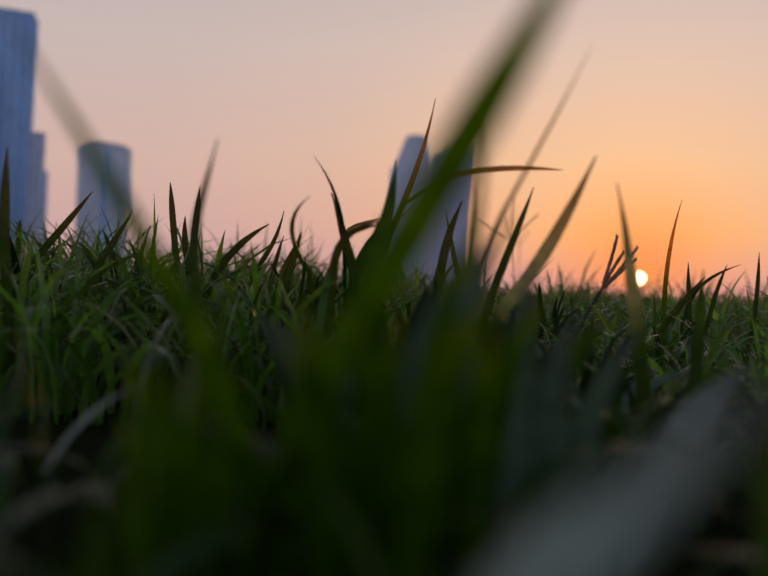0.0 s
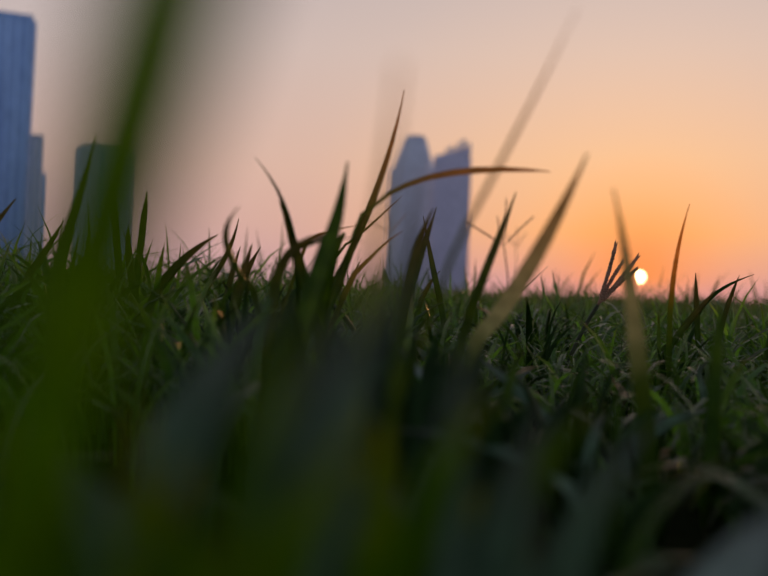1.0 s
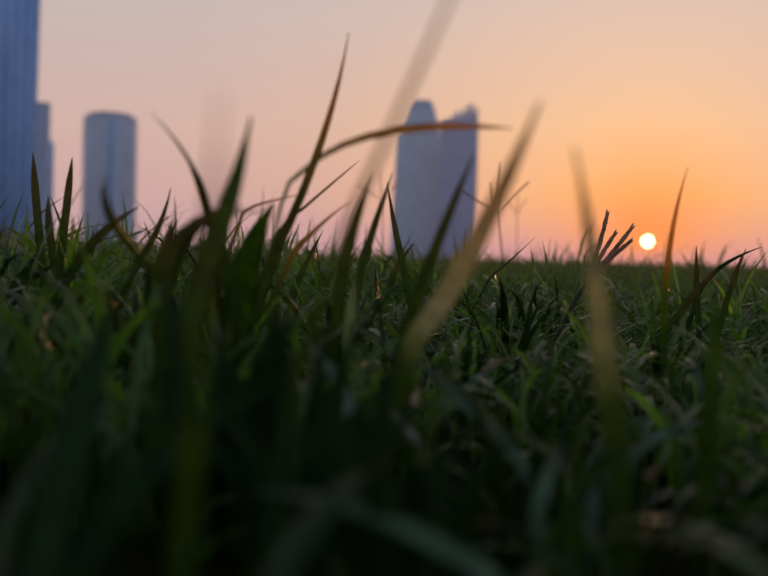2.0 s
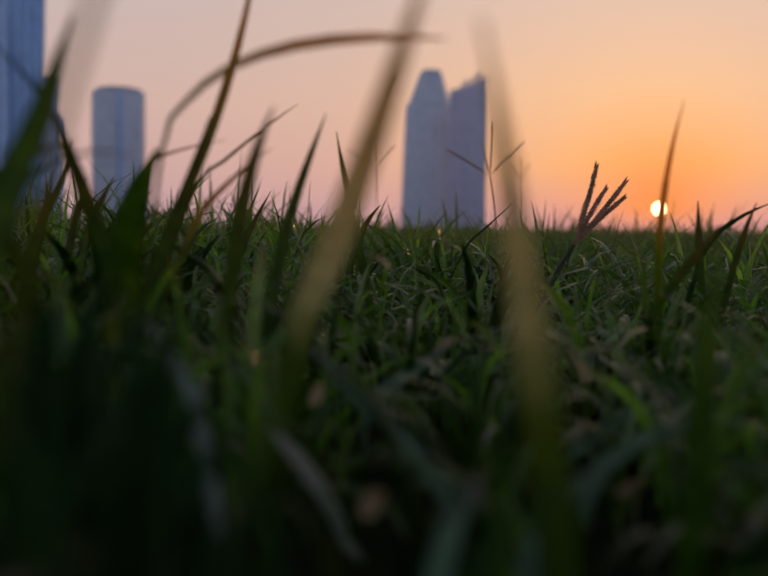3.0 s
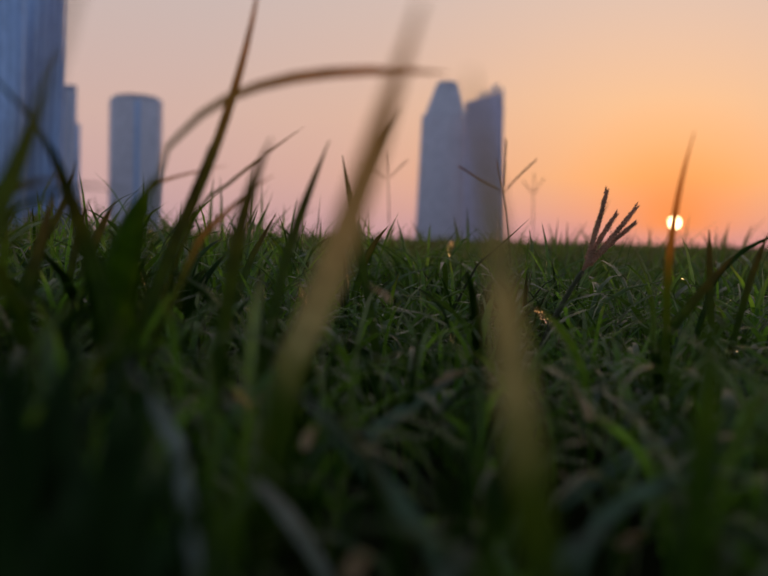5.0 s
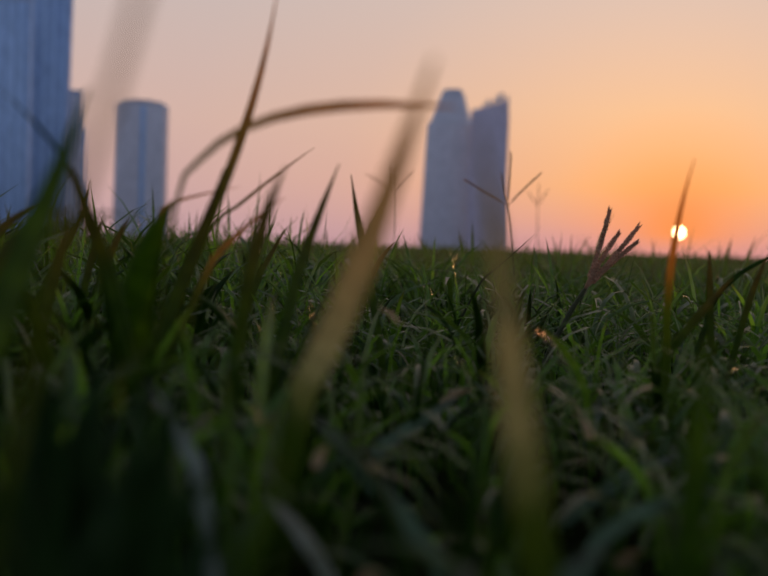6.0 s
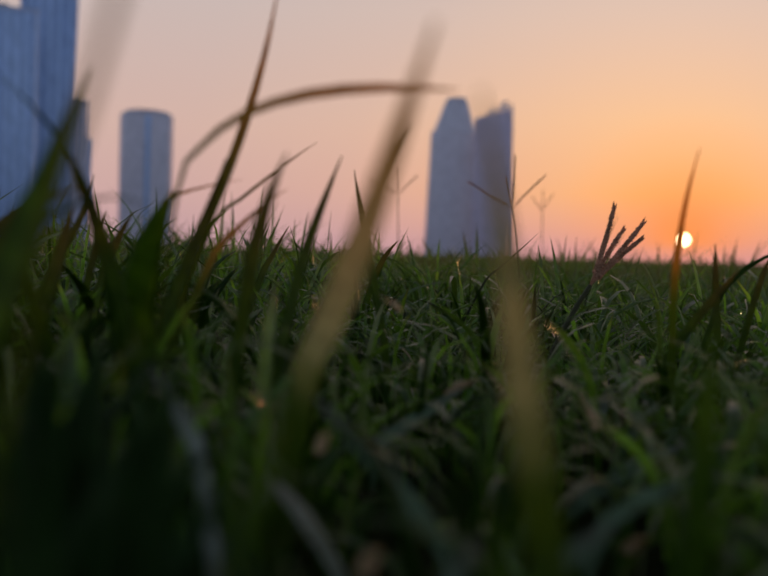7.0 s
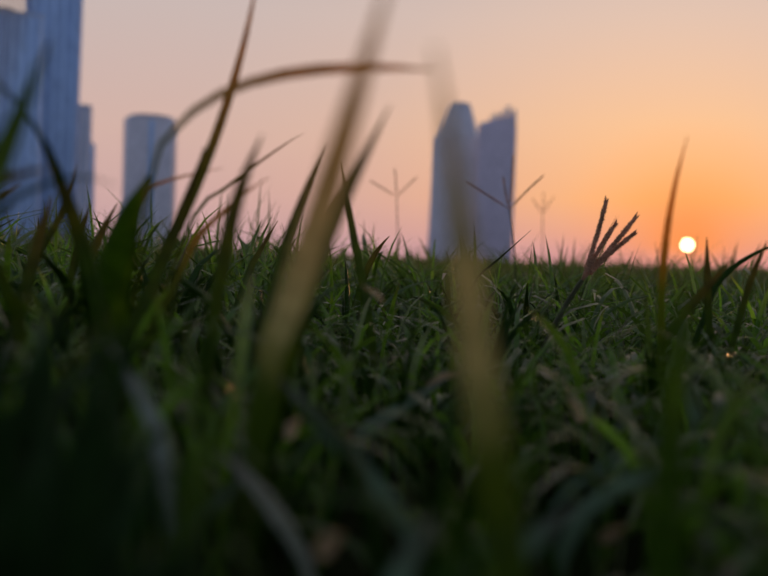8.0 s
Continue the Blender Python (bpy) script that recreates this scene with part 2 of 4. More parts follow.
M_DRY = grass_material("dry_blades", [(0.80, 0.60, 0.36), (0.84, 0.66, 0.42), (0.74, 0.56, 0.34)], (0.78, 0.56, 0.32), False, through=0.55, back=(0.60, 0.42, 0.22), back_tip=(0.60, 0.42, 0.22))
# Straw tones, with pale ones that stand in for sky glints on blades.
M_THATCH = grass_material("thatch_glint_blades", [(0.16, 0.20, 0.08), (0.34, 0.39, 0.22), (0.12, 0.17, 0.05), (0.56, 0.58, 0.42)], (0.26, 0.29, 0.15), True, through=0.25, rough=0.28, back=(0.3, 0.36, 0.15))
M_SEED = grass_material("seed_spikes", [(0.52, 0.31, 0.21), (0.58, 0.35, 0.24)], (0.52, 0.31, 0.21), False, through=0.35, rough=0.6, spec=0.3, back=(0.85, 0.42, 0.22), back_tip=(0.85, 0.42, 0.22))
M_STEM = grass_material("seed_stems", [(0.035, 0.045, 0.014), (0.045, 0.048, 0.018)], (0.07, 0.045, 0.02), False, through=0.1, rough=0.55, spec=0.25)


def plain_material(name, a, b, scale, rough=0.8, metal=0.0, bump=0.3, bump_size=0.002, stretch=(1, 1, 1), spec=0.5):
    mat, n, l = material(name)
    place = n.new("ShaderNodeTexCoord")
    size = n.new("ShaderNodeMapping")
    size.inputs["Scale"].default_value = stretch
    l.new(place.outputs["Object"], size.inputs[0])
    coarse = n.new("ShaderNodeTexNoise")
    coarse.inputs["Scale"].default_value = scale
    coarse.inputs["Detail"].default_value = 8.0
    l.new(size.outputs[0], coarse.inputs["Vector"])
    fine = n.new("ShaderNodeTexNoise")
    fine.inputs["Scale"].default_value = scale * 11
    fine.inputs["Detail"].default_value = 4.0
    l.new(size.outputs[0], fine.inputs["Vector"])
    tone = ramp(n, [(0.32, a), (0.68, b)], False)
    l.new(coarse.outputs[0], tone.inputs[0])
    speck = ramp(n, [(0.25, (0.7, 0.7, 0.7)), (0.75, (1.2, 1.2, 1.2))])
    l.new(fine.outputs[0], speck.inputs[0])
    mul = n.new("ShaderNodeMixRGB")
    mul.blend_type = "MULTIPLY"
    mul.inputs[0].default_value = 0.7
    l.new(tone.outputs[0], mul.inputs[1])
    l.new(speck.outputs[0], mul.inputs[2])
    relief = n.new("ShaderNodeBump")
    relief.inputs["Strength"].default_value = bump
    relief.inputs["Distance"].default_value = bump_size
    l.new(fine.outputs[0], relief.inputs["Height"])
    skin = n.new("ShaderNodeBsdfPrincipled")
    skin.inputs["Roughness"].default_value = rough
    skin.inputs["Metallic"].default_value = metal
    skin.inputs["Specular IOR Level"].default_value = spec
    l.new(mul.outputs[0], skin.inputs["Base Color"])
    l.new(relief.outputs[0], skin.inputs["Normal"])
    out = n.new("ShaderNodeOutputMaterial")
    l.new(skin.outputs[0], out.inputs[0])
    return mat


# Darker than bare soil: shade under the thatch is put into the colour.
M_SOIL = plain_material("lawn_soil", (0.010, 0.014, 0.005), (0.030, 0.034, 0.013), 9.0, 1.0, bump=0.8, bump_size=0.004, spec=0.0)
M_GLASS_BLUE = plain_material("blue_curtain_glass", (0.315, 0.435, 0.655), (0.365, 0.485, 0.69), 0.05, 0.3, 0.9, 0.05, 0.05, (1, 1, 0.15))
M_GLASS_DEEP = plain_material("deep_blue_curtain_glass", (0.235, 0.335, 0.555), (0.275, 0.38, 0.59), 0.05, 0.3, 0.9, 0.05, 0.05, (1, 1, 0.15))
# Pale tints: haze before the distant towers is put into the glass colour.
M_GLASS_HAZE_GREY = plain_material("haze_grey_curtain_glass", (0.74, 0.71, 0.79), (0.79, 0.76, 0.83), 0.05, 0.42, 0.6, 0.05, 0.05, (1, 1, 0.15))
M_GLASS_HAZE_MAUVE = plain_material("haze_violet_curtain_glass", (0.66, 0.58, 0.69), (0.70, 0.62, 0.73), 0.05, 0.42, 0.6, 0.05, 0.05, (1, 1, 0.15))
M_STEEL = plain_material("facade_fins", (0.37, 0.43, 0.58), (0.43, 0.49, 0.63), 0.4, 0.45, 0.8, 0.1, 0.02)
M_ROOF = plain_material("roof_concrete", (0.26, 0.27, 0.31), (0.33, 0.34, 0.37), 0.3, 0.85, 0.0, 0.2, 0.02)

m_sun, sn, sl = material("sun_surface")
sun_emit = sn.new("ShaderNodeEmission")
sun_emit.inputs[0].default_value = (1.0, 0.72, 0.36, 1)
sun_emit.inputs[1].default_value = 9.0
sun_out = sn.new("ShaderNodeOutputMaterial")
sl.new(sun_emit.outputs[0], sun_out.inputs[0])


# ---- building helpers ----
def link_mesh(name, bm, mat, parent=None, label=""):
    me = bpy.data.meshes.new(name)
    bm.normal_update()
    bm.to_mesh(me)
    bm.free()
    me.materials.append(mat)
    ob = new(name, me)
    if parent is not None:
        ob.parent = parent
    if label:
        ob["label"] = label
    return ob


def part(name, bm, mat, parent, label=""):
    return link_mesh(name, bm, mat, parent, label)


def thing(name, at, label, category, group="", kind=""):
    ob = new(name)
    ob.location = at
    ob.empty_display_size = 0.02
    return tagged(ob, label, category, group, kind)


# ---- ground ----
def make_ground():
    bm = bmesh.new()
    radii = [0.15 * 1.22 ** i for i in range(53)]
    radii = [r for r in radii if r < 4700] + [4700.0]
    centre = bm.verts.new((0.05, 0.3, -0.004))
    rings = []
    for r in radii:
        ring = []
        for k in range(72):
            a = math.tau * k / 72
            x, y = 0.05 + r * math.sin(a), 0.3 + r * math.cos(a)
            z = 0.004 * noise.noise(Vector((x * 9, y * 9, 0))) - 0.004 if r < 6 else -0.004
            ring.append(bm.verts.new((x, y, z)))
        rings.append(ring)
    for k in range(72):
        bm.faces.new((centre, rings[0][(k + 1) % 72], rings[0][k]))
        for a, b in zip(rings, rings[1:]):
            bm.faces.new((a[k], a[(k + 1) % 72], b[(k + 1) % 72], b[k]))
    bmesh.ops.recalc_face_normals(bm, faces=bm.faces)
    if sum(f.normal.z for f in bm.faces) < 0:
        bmesh.ops.reverse_faces(bm, faces=bm.faces)
    ob = link_mesh("ground", bm, M_SOIL)
    return tagged(ob, "dark soil under the lawn, reaching to the horizon", "ground", kind="structure")


make_ground()

sun_bm = bmesh.new()
bmesh.ops.create_uvsphere(sun_bm, u_segments=48, v_segments=24, radius=4600 * math.tan(radians(0.30)))
sun_ob = link_mesh("setting_sun", sun_bm, m_sun)
sun_ob.location = SUN_DIR * 4600
tagged(sun_ob, "bright pale disc of the setting sun low over the lawn", "sun", kind="structure")


# ---- towers ----
def prism(bm, outline, z0, z1, top_scale=1.0):
    """Upright prism over an outline, narrowed by top_scale at its top."""
    cx = sum(p[0] for p in outline) / len(outline)
    cy = sum(p[1] for p in outline) / len(outline)
    low = [bm.verts.new((x, y, z0)) for x, y in outline]
    up = [bm.verts.new((cx + (x - cx) * top_scale, cy + (y - cy) * top_scale, z1)) for x, y in outline]
    k = len(outline)
    for i in range(k):
        bm.faces.new((low[i], low[(i + 1) % k], up[(i + 1) % k], up[i]))
    bm.faces.new(up)
    bm.faces.new(low[::-1])
    return up


def chamfered(w, d, c):
    a, b = w / 2, d / 2
    return [(-a + c, -b), (a - c, -b), (a, -b + c), (a, b - c), (a - c, b), (-a + c, b), (-a, b - c), (-a, -b + c)]


def rounded(w, d, k=28, power=2.6):
    pts = []
    for i in range(k):
        t = math.tau * i / k
        c, s = math.cos(t), math.sin(t)
        pts.append((w / 2 * math.copysign(abs(c) ** (2 / power), c), d / 2 * math.copysign(abs(s) ** (2 / power), s)))
    return pts


def box(bm, x0, x1, y0, y1, z0, z1):
    prism(bm, [(x0, y0), (x1, y0), (x1, y1), (x0, y1)], z0, z1)


def storeys(tower, outline, z0, z1, step, mat, out=0.5, top=1.0):
    """Spandrel bands that run round the tower, one every few storeys."""
    cx = sum(p[0] for p in outline) / len(outline)
    cy = sum(p[1] for p in outline) / len(outline)
    z = z0 + step
    while z < z1 - 2:
        bm = bmesh.new()
        wide = (1 + out / 40) * (1 + (top - 1) * z / z1)
        prism(bm, [(cx + (x - cx) * wide, cy + (y - cy) * wide) for x, y in outline], z, z + 0.9)
        bmesh.ops.recalc_face_normals(bm, faces=bm.faces)
        part("spandrel_band", bm, mat, tower)
        z += step


def fins(tower, outline, z0, z1, spacing, mat, w=0.8, deep=1.1, top=1.0):
    """Upright fins along the sides of the outline, each a piece of its own."""
    k = len(outline)
    cx = sum(q[0] for q in outline) / k
    cy = sum(q[1] for q in outline) / k
    for i in range(k):
        (ax, ay), (bx, by) = outline[i], outline[(i + 1) % k]
        length = math.hypot(bx - ax, by - ay)
        count = int(length / spacing)
        if count < 1 or (ay > 0 and by > 0):
            continue
        ux, uy = (bx - ax) / length, (by - ay) / length
        nx, ny = uy, -ux
        for j in range(count):
            s = (j + 0.5) * length / count
            x, y = ax + ux * s, ay + uy * s
            bm = bmesh.new()
            o = [(x - ux * w / 2 - nx * 0.2, y - uy * w / 2 - ny * 0.2), (x + ux * w / 2 - nx * 0.2, y + uy * w / 2 - ny * 0.2),
                 (x + ux * w / 2 + nx * deep, y + uy * w / 2 + ny * deep), (x - ux * w / 2 + nx * deep, y - uy * w / 2 + ny * deep)]
            for v in prism(bm, o, z0, z1):
                v.co.x += (x - cx) * (top - 1)
                v.co.y += (y - cy) * (top - 1)
            bmesh.ops.recalc_face_normals(bm, faces=bm.faces)
            part("facade_fin", bm, mat, tower)


def body_part(tower, name, outline, z0, z1, mat, scale=1.0, label=""):
    bm = bmesh.new()
    prism(bm, outline, z0, z1, scale)
    bmesh.ops.recalc_face_normals(bm, faces=bm.faces)
    return part(name, bm, mat, tower, label)


def shifted(outline, dx, dy):
    return [(x + dx, y + dy) for x, y in outline]


def tall_tower():
    tower = thing("office_tower", (-367, 925, 0), "tall slab tower of deep blue glass with upright bands", "tower", "far towers")
    main = chamfered(42, 43, 1.2)
    shaft = body_part(tower, "shaft", main, 0, 243, M_GLASS_DEEP, 1.17)
    body_part(tower, "crown", chamfered(46, 46, 1.2), 243, 249, M_GLASS_DEEP, 0.97)
    body_part(tower, "podium", chamfered(62, 60, 4), 0, 14, M_ROOF)
    fins(shaft, main, 14, 243, 7.5, M_GLASS_BLUE, 2.4, 1.4, 1.16)
    storeys(shaft, main, 14, 243, 12, M_GLASS_DEEP, top=1.17)
    tower.rotation_euler.z = radians(24)


def left_tower():
    tower = thing("office_tower", (-374, 845, 0), "blue glass tower block with a flat roof and plant room", "tower", "far towers")
    main = chamfered(50, 46, 1)
    shaft = body_part(tower, "shaft", main, 0, 199, M_GLASS_BLUE)
    body_part(tower, "parapet", chamfered(51, 47, 1), 199, 202, M_STEEL)
    body_part(tower, "plant_room", shifted(chamfered(20, 18, 1), -8, 4), 202, 208, M_ROOF)
    fins(shaft, main, 4, 199, 7, M_GLASS_DEEP, 2.2, 1.2)
    storeys(shaft, main, 4, 199, 12, M_GLASS_BLUE)
    tower.rotation_euler.z = radians(27)


def low_tower():
    tower = thing("office_tower", (-383, 1020, 0), "slim blue glass tower, tinted pale for haze, with a flat roof", "tower", "far towers")
    main = chamfered(38, 34, 1)
    shaft = body_part(tower, "shaft", main, 0, 148, M_GLASS_HAZE_GREY)
    body_part(tower, "parapet", chamfered(39, 35, 1), 148, 151, M_STEEL)
    body_part(tower, "side_wing", shifted(chamfered(8, 22, 0.6), 20, 0), 0, 112, M_GLASS_BLUE)
    fins(shaft, main, 4, 148, 6, M_GLASS_BLUE, 1.4, 0.9)
    storeys(shaft, main, 4, 148, 12, M_GLASS_HAZE_GREY)
    tower.rotation_euler.z = radians(24)


def chamfer_tower():
    tower = thing("office_tower", (-359, 1228, 0), "grey-blue glass tower with cut corners and a shallow sloped crown", "tower", "far towers")
    main = chamfered(62, 56, 4)
    shaft = body_part(tower, "shaft", main, 0, 164, M_GLASS_HAZE_GREY)
    body_part(tower, "crown", main, 164, 170, M_GLASS_HAZE_GREY, 0.74)
    body_part(tower, "plant_room", chamfered(30, 22, 4), 170, 172.5, M_ROOF)
    fins(shaft, main, 3, 164, 8, M_GLASS_HAZE_GREY, 2.6, 0.8)
    storeys(shaft, main, 3, 164, 12, M_GLASS_HAZE_GREY)
    bm = bmesh.new()
    box(bm, -2.2, 3.4, -30.0, -27.5, 2, 163)
    bmesh.ops.recalc_face_normals(bm, faces=bm.faces)
    part("centre_bay", bm, M_GLASS_BLUE, tower)
    tower.rotation_euler.z = radians(19)


def domed_tower():
    tower = thing("residential_tower", (42, 1632, 0), "grey-blue rounded tower, tinted pale for haze, that steps in to a flat dome", "tower", "far towers")
    main = shifted(chamfered(108, 66, 1.2), 11, 0)
    shaft = body_part(tower, "shaft", main, 0, 203, M_GLASS_HAZE_GREY, 0.89)
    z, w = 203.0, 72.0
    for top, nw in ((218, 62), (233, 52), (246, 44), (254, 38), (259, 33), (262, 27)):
        body_part(tower, "crown_tier", shifted(rounded(w, w * 0.85, power=4.0), 1.0 + (z - 203) * 0.03, 0), z, top, M_GLASS_HAZE_GREY, nw / w)
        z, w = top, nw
    fins(shaft, main, 3, 202, 8, M_GLASS_HAZE_GREY, 2.4, 0.7, 0.89)
    storeys(shaft, main, 3, 203, 12, M_GLASS_HAZE_GREY, top=0.89)
    tower.rotation_euler.z = radians(-2)


def crowned_tower():
    tower = thing("residential_tower", (101, 1528, 0), "violet-grey glass tower with a raking roof and a broken crown", "tower", "far towers")
    main = chamfered(57, 50, 1.2)
    shaft = body_part(tower, "shaft", main, 0, 208, M_GLASS_HAZE_MAUVE)
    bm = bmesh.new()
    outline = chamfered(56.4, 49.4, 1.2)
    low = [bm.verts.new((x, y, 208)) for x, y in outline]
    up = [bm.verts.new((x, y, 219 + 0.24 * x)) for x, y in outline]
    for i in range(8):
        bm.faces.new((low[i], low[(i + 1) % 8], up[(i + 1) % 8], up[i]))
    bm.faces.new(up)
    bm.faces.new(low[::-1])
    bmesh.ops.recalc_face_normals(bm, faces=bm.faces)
    roof = part("raking_roof", bm, M_GLASS_HAZE_MAUVE, tower)
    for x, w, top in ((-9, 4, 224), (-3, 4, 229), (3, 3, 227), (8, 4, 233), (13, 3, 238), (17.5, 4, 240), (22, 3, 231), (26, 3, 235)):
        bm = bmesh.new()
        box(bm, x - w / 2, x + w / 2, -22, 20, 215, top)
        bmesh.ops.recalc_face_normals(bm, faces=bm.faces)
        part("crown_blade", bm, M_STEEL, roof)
    fins(shaft, main, 3, 208, 7, M_GLASS_HAZE_MAUVE, 2.0, 0.7)
    storeys(shaft, main, 3, 208, 12, M_GLASS_HAZE_MAUVE)
    tower.rotation_euler.z = radians(-4.5)


tall_tower()
left_tower()
low_tower()
chamfer_tower()
domed_tower()
crowned_tower()


# ---- grass ----
def blade_bmesh(points, width, twist=0.0, fold=0.25, thick=0.00022, seg=16, foot_width=0.75, facing=(0.0, -1.0, 0.1), slim=0.5, power=2.0, full=0.35, sheer=False):
    """A blade along a smooth line through points: a folded, tapering strip with a keel and two faces, or one face where it is dry and sheer."""
    pts = [Vector(p) for p in points]
    dist = [0.0]
    for a, b in zip(pts, pts[1:]):
        dist.append(dist[-1] + (b - a).length)
    line = []
    for i in range(seg + 1):
        s = dist[-1] * i / seg
        k = max(j for j in range(len(pts) - 1) if dist[j] <= s + 1e-9)
        u = (s - dist[k]) / max(dist[k + 1] - dist[k], 1e-9)
        p0, p1, p2, p3 = pts[max(k - 1, 0)], pts[k], pts[k + 1], pts[min(k + 2, len(pts) - 1)]
        line.append(0.5 * (2 * p1 + (p2 - p0) * u + (2 * p0 - 5 * p1 + 4 * p2 - p3) * u * u + (3 * p1 - p0 - 3 * p2 + p3) * u ** 3))
    bm = bmesh.new()
    along = bm.verts.layers.float.new("along")
    across = bm.verts.layers.float.new("across")
    rows = []
    for i, p in enumerate(line):
        s = i / seg
        tangent = (line[min(i + 1, seg)] - line[max(i - 1, 0)]).normalized()
        side = tangent.cross(Vector(facing)).normalized()
        out = side.cross(tangent).normalized()
        turn = Matrix.Rotation(twist * s, 3, tangent)
        side, out = turn @ side, turn @ out
        taper = (foot_width + (1 - foot_width) * min(1, s / full) ** (2 if full > 0.5 else 1)) * max(1 - max(0, (s - slim) / (1 - slim)) ** power, 0.1)
        half = 0.5 * width * taper
        keel = out * (-fold * half)
        t = thick * (0.4 + 0.6 * taper)
        row = []
        for q, a in ((p - side * half, 0.0), (p - side * half * 0.45 + keel * 0.6 + out * t, 0.275), (p + keel + out * t * 1.5, 0.5),
                     (p + side * half * 0.45 + keel * 0.6 + out * t, 0.725), (p + side * half, 1.0), (p + keel - out * t * 2, 0.5)):
            v = bm.verts.new(q)
            v[along], v[across] = s, a
            row.append(v)
        rows.append(row)
    for a, b in zip(rows, rows[1:]):
        for i in range(4 if sheer else 6):
            bm.faces.new((a[i], a[(i + 1) % 6], b[(i + 1) % 6], b[i]))
    if sheer:
        bmesh.ops.delete(bm, geom=[v for v in bm.verts if not v.link_faces], context="VERTS")
    else:
        bm.faces.new(rows[0][::-1])
        bm.faces.new(rows[-1])
    for f in bm.faces:
        f.smooth = True
    return bm


def bezier(a, b, c, d, k=9):
    a, b, c, d = Vector(a), Vector(b), Vector(c), Vector(d)
    return [(1 - s) ** 3 * a + 3 * (1 - s) ** 2 * s * b + 3 * (1 - s) * s * s * c + s ** 3 * d for s in [i / k for i in range(k + 1)]]


def leaf(plant, foot, a, b, c, d, width, mat=None, twist=0.0, fold=0.25, label="", name="blade", facing=(0.0, -1.0, 0.1), slim=0.6, power=2.0, foot_width=0.8, full=0.35):
    """One blade of a plant, from its foot in the ground up along a curve to its tip."""
    base = Vector(plant.location)
    line = bezier(a, b, c, d)
    away = line[0] - line[1]
    mid = (Vector(foot) * 0.5 + line[0] * 0.5) + Vector((away.x, away.y, 0)).normalized() * 0.002
    pts = [Vector(foot), mid] + line
    bm = blade_bmesh([p - base for p in pts], width, twist, fold, seg=20, facing=facing, slim=slim, power=power, foot_width=foot_width, full=full, sheer=mat in (M_BROWN, M_SUN_RED, M_OLIVE, M_PALE, M_PALE_TOP))
    return part(name, bm, mat or M_BLADE, plant, label)


def short_blades(plant, count, reach, height, seed):
    """Young blades round the foot of a plant."""
    rnd = random.Random(seed)
    for _ in range(count):
        a, r = rnd.uniform(0, math.tau), rnd.uniform(0.2, 1.0) * reach
        h = height * rnd.uniform(0.55, 1.1)
        foot = Vector((math.cos(a) * r * 0.4, math.sin(a) * r * 0.4, -0.002))
        lean = Vector((math.cos(a), math.sin(a), 0)) * h * rnd.uniform(0.15, 0.7)
        pts = [foot, foot + Vector((0, 0, h * 0.4)) + lean * 0.15, foot + Vector((0, 0, h * 0.78)) + lean * 0.5, foot + Vector((0, 0, h)) + lean]
        part("blade", blade_bmesh(pts, rnd.uniform(0.0022, 0.0036), rnd.uniform(-0.8, 0.8), 0.3, seg=9, facing=(rnd.uniform(-0.8, 0.8), -1, 0.1)), M_SHADE, plant)


def broad_shoots(plant, count, reach, height, seed, mat=None):
    """Broad soft blades that stand close together in the middle of a plant."""
    rnd = random.Random(seed)
    for k in range(count):
        a = math.tau * (k + rnd.uniform(0.1, 0.9)) / count
        h = height * rnd.uniform(0.72, 1.08)
        foot = Vector((math.cos(a) * reach * 0.6, math.sin(a) * reach * 0.6, -0.002))
        lean = Vector((math.cos(a), math.sin(a) * 0.6, 0)) * reach * rnd.uniform(0.4, 1.5)
        pts = [foot, foot + Vector((0, 0, h * 0.4)) + lean * 0.1, foot + Vector((0, 0, h * 0.8)) + lean * 0.5, foot + Vector((0, 0, h)) + lean]
        part("blade", blade_bmesh(pts, rnd.uniform(0.0050, 0.0068), rnd.uniform(-0.5, 0.5), 0.15, seg=12, facing=(rnd.uniform(-0.4, 0.4), -1, 0.1), slim=0.5, foot_width=0.9), mat or M_SHEER, plant)


def plant_at(x, y, label, group="tall grass plants"):
    return thing("grass_plant", (x, y, 0), label, "grass plant", group)


p = plant_at(-0.02, 0.55, "tall dark green grass plant with arching blades rising from the lawn")
leaf(p, (-0.0276, 0.5745, -0.0020), (-0.0069, 0.5714, 0.0734), (0.0086, 0.5691, 0.1066), (0.0204, 0.5657, 0.1391), (0.0255, 0.5603, 0.1721), 0.0037, M_BROWN, fold=0.4, label="long upright blade with a brown tip")
leaf(p, (-0.0123, 0.5380, -0.0020), (0.0045, 0.5131, 0.0990), (0.0175, 0.4938, 0.1198), (0.0448, 0.4827, 0.1255), (0.0861, 0.4800, 0.1230), 0.0029, M_BROWN, twist=0.3, fold=0.35, slim=0.8, power=2.6, foot_width=0.12, full=0.8, label="thin arching blade with a level brown tip")
leaf(p, (-0.0221, 0.5522, -0.0020), (-0.0088, 0.5614, 0.0630), (-0.0030, 0.5653, 0.0795), (0.0030, 0.5650, 0.0955), (0.0088, 0.5600, 0.1111), 0.0048, fold=0.5)
leaf(p, (-0.0121, 0.5387, -0.0020), (-0.0142, 0.5369, 0.0417), (-0.0159, 0.5353, 0.0622), (-0.0114, 0.5319, 0.0809), (-0.0006, 0.5265, 0.0976), 0.0126, M_GREEN, fold=0.2, label="broad short blade")
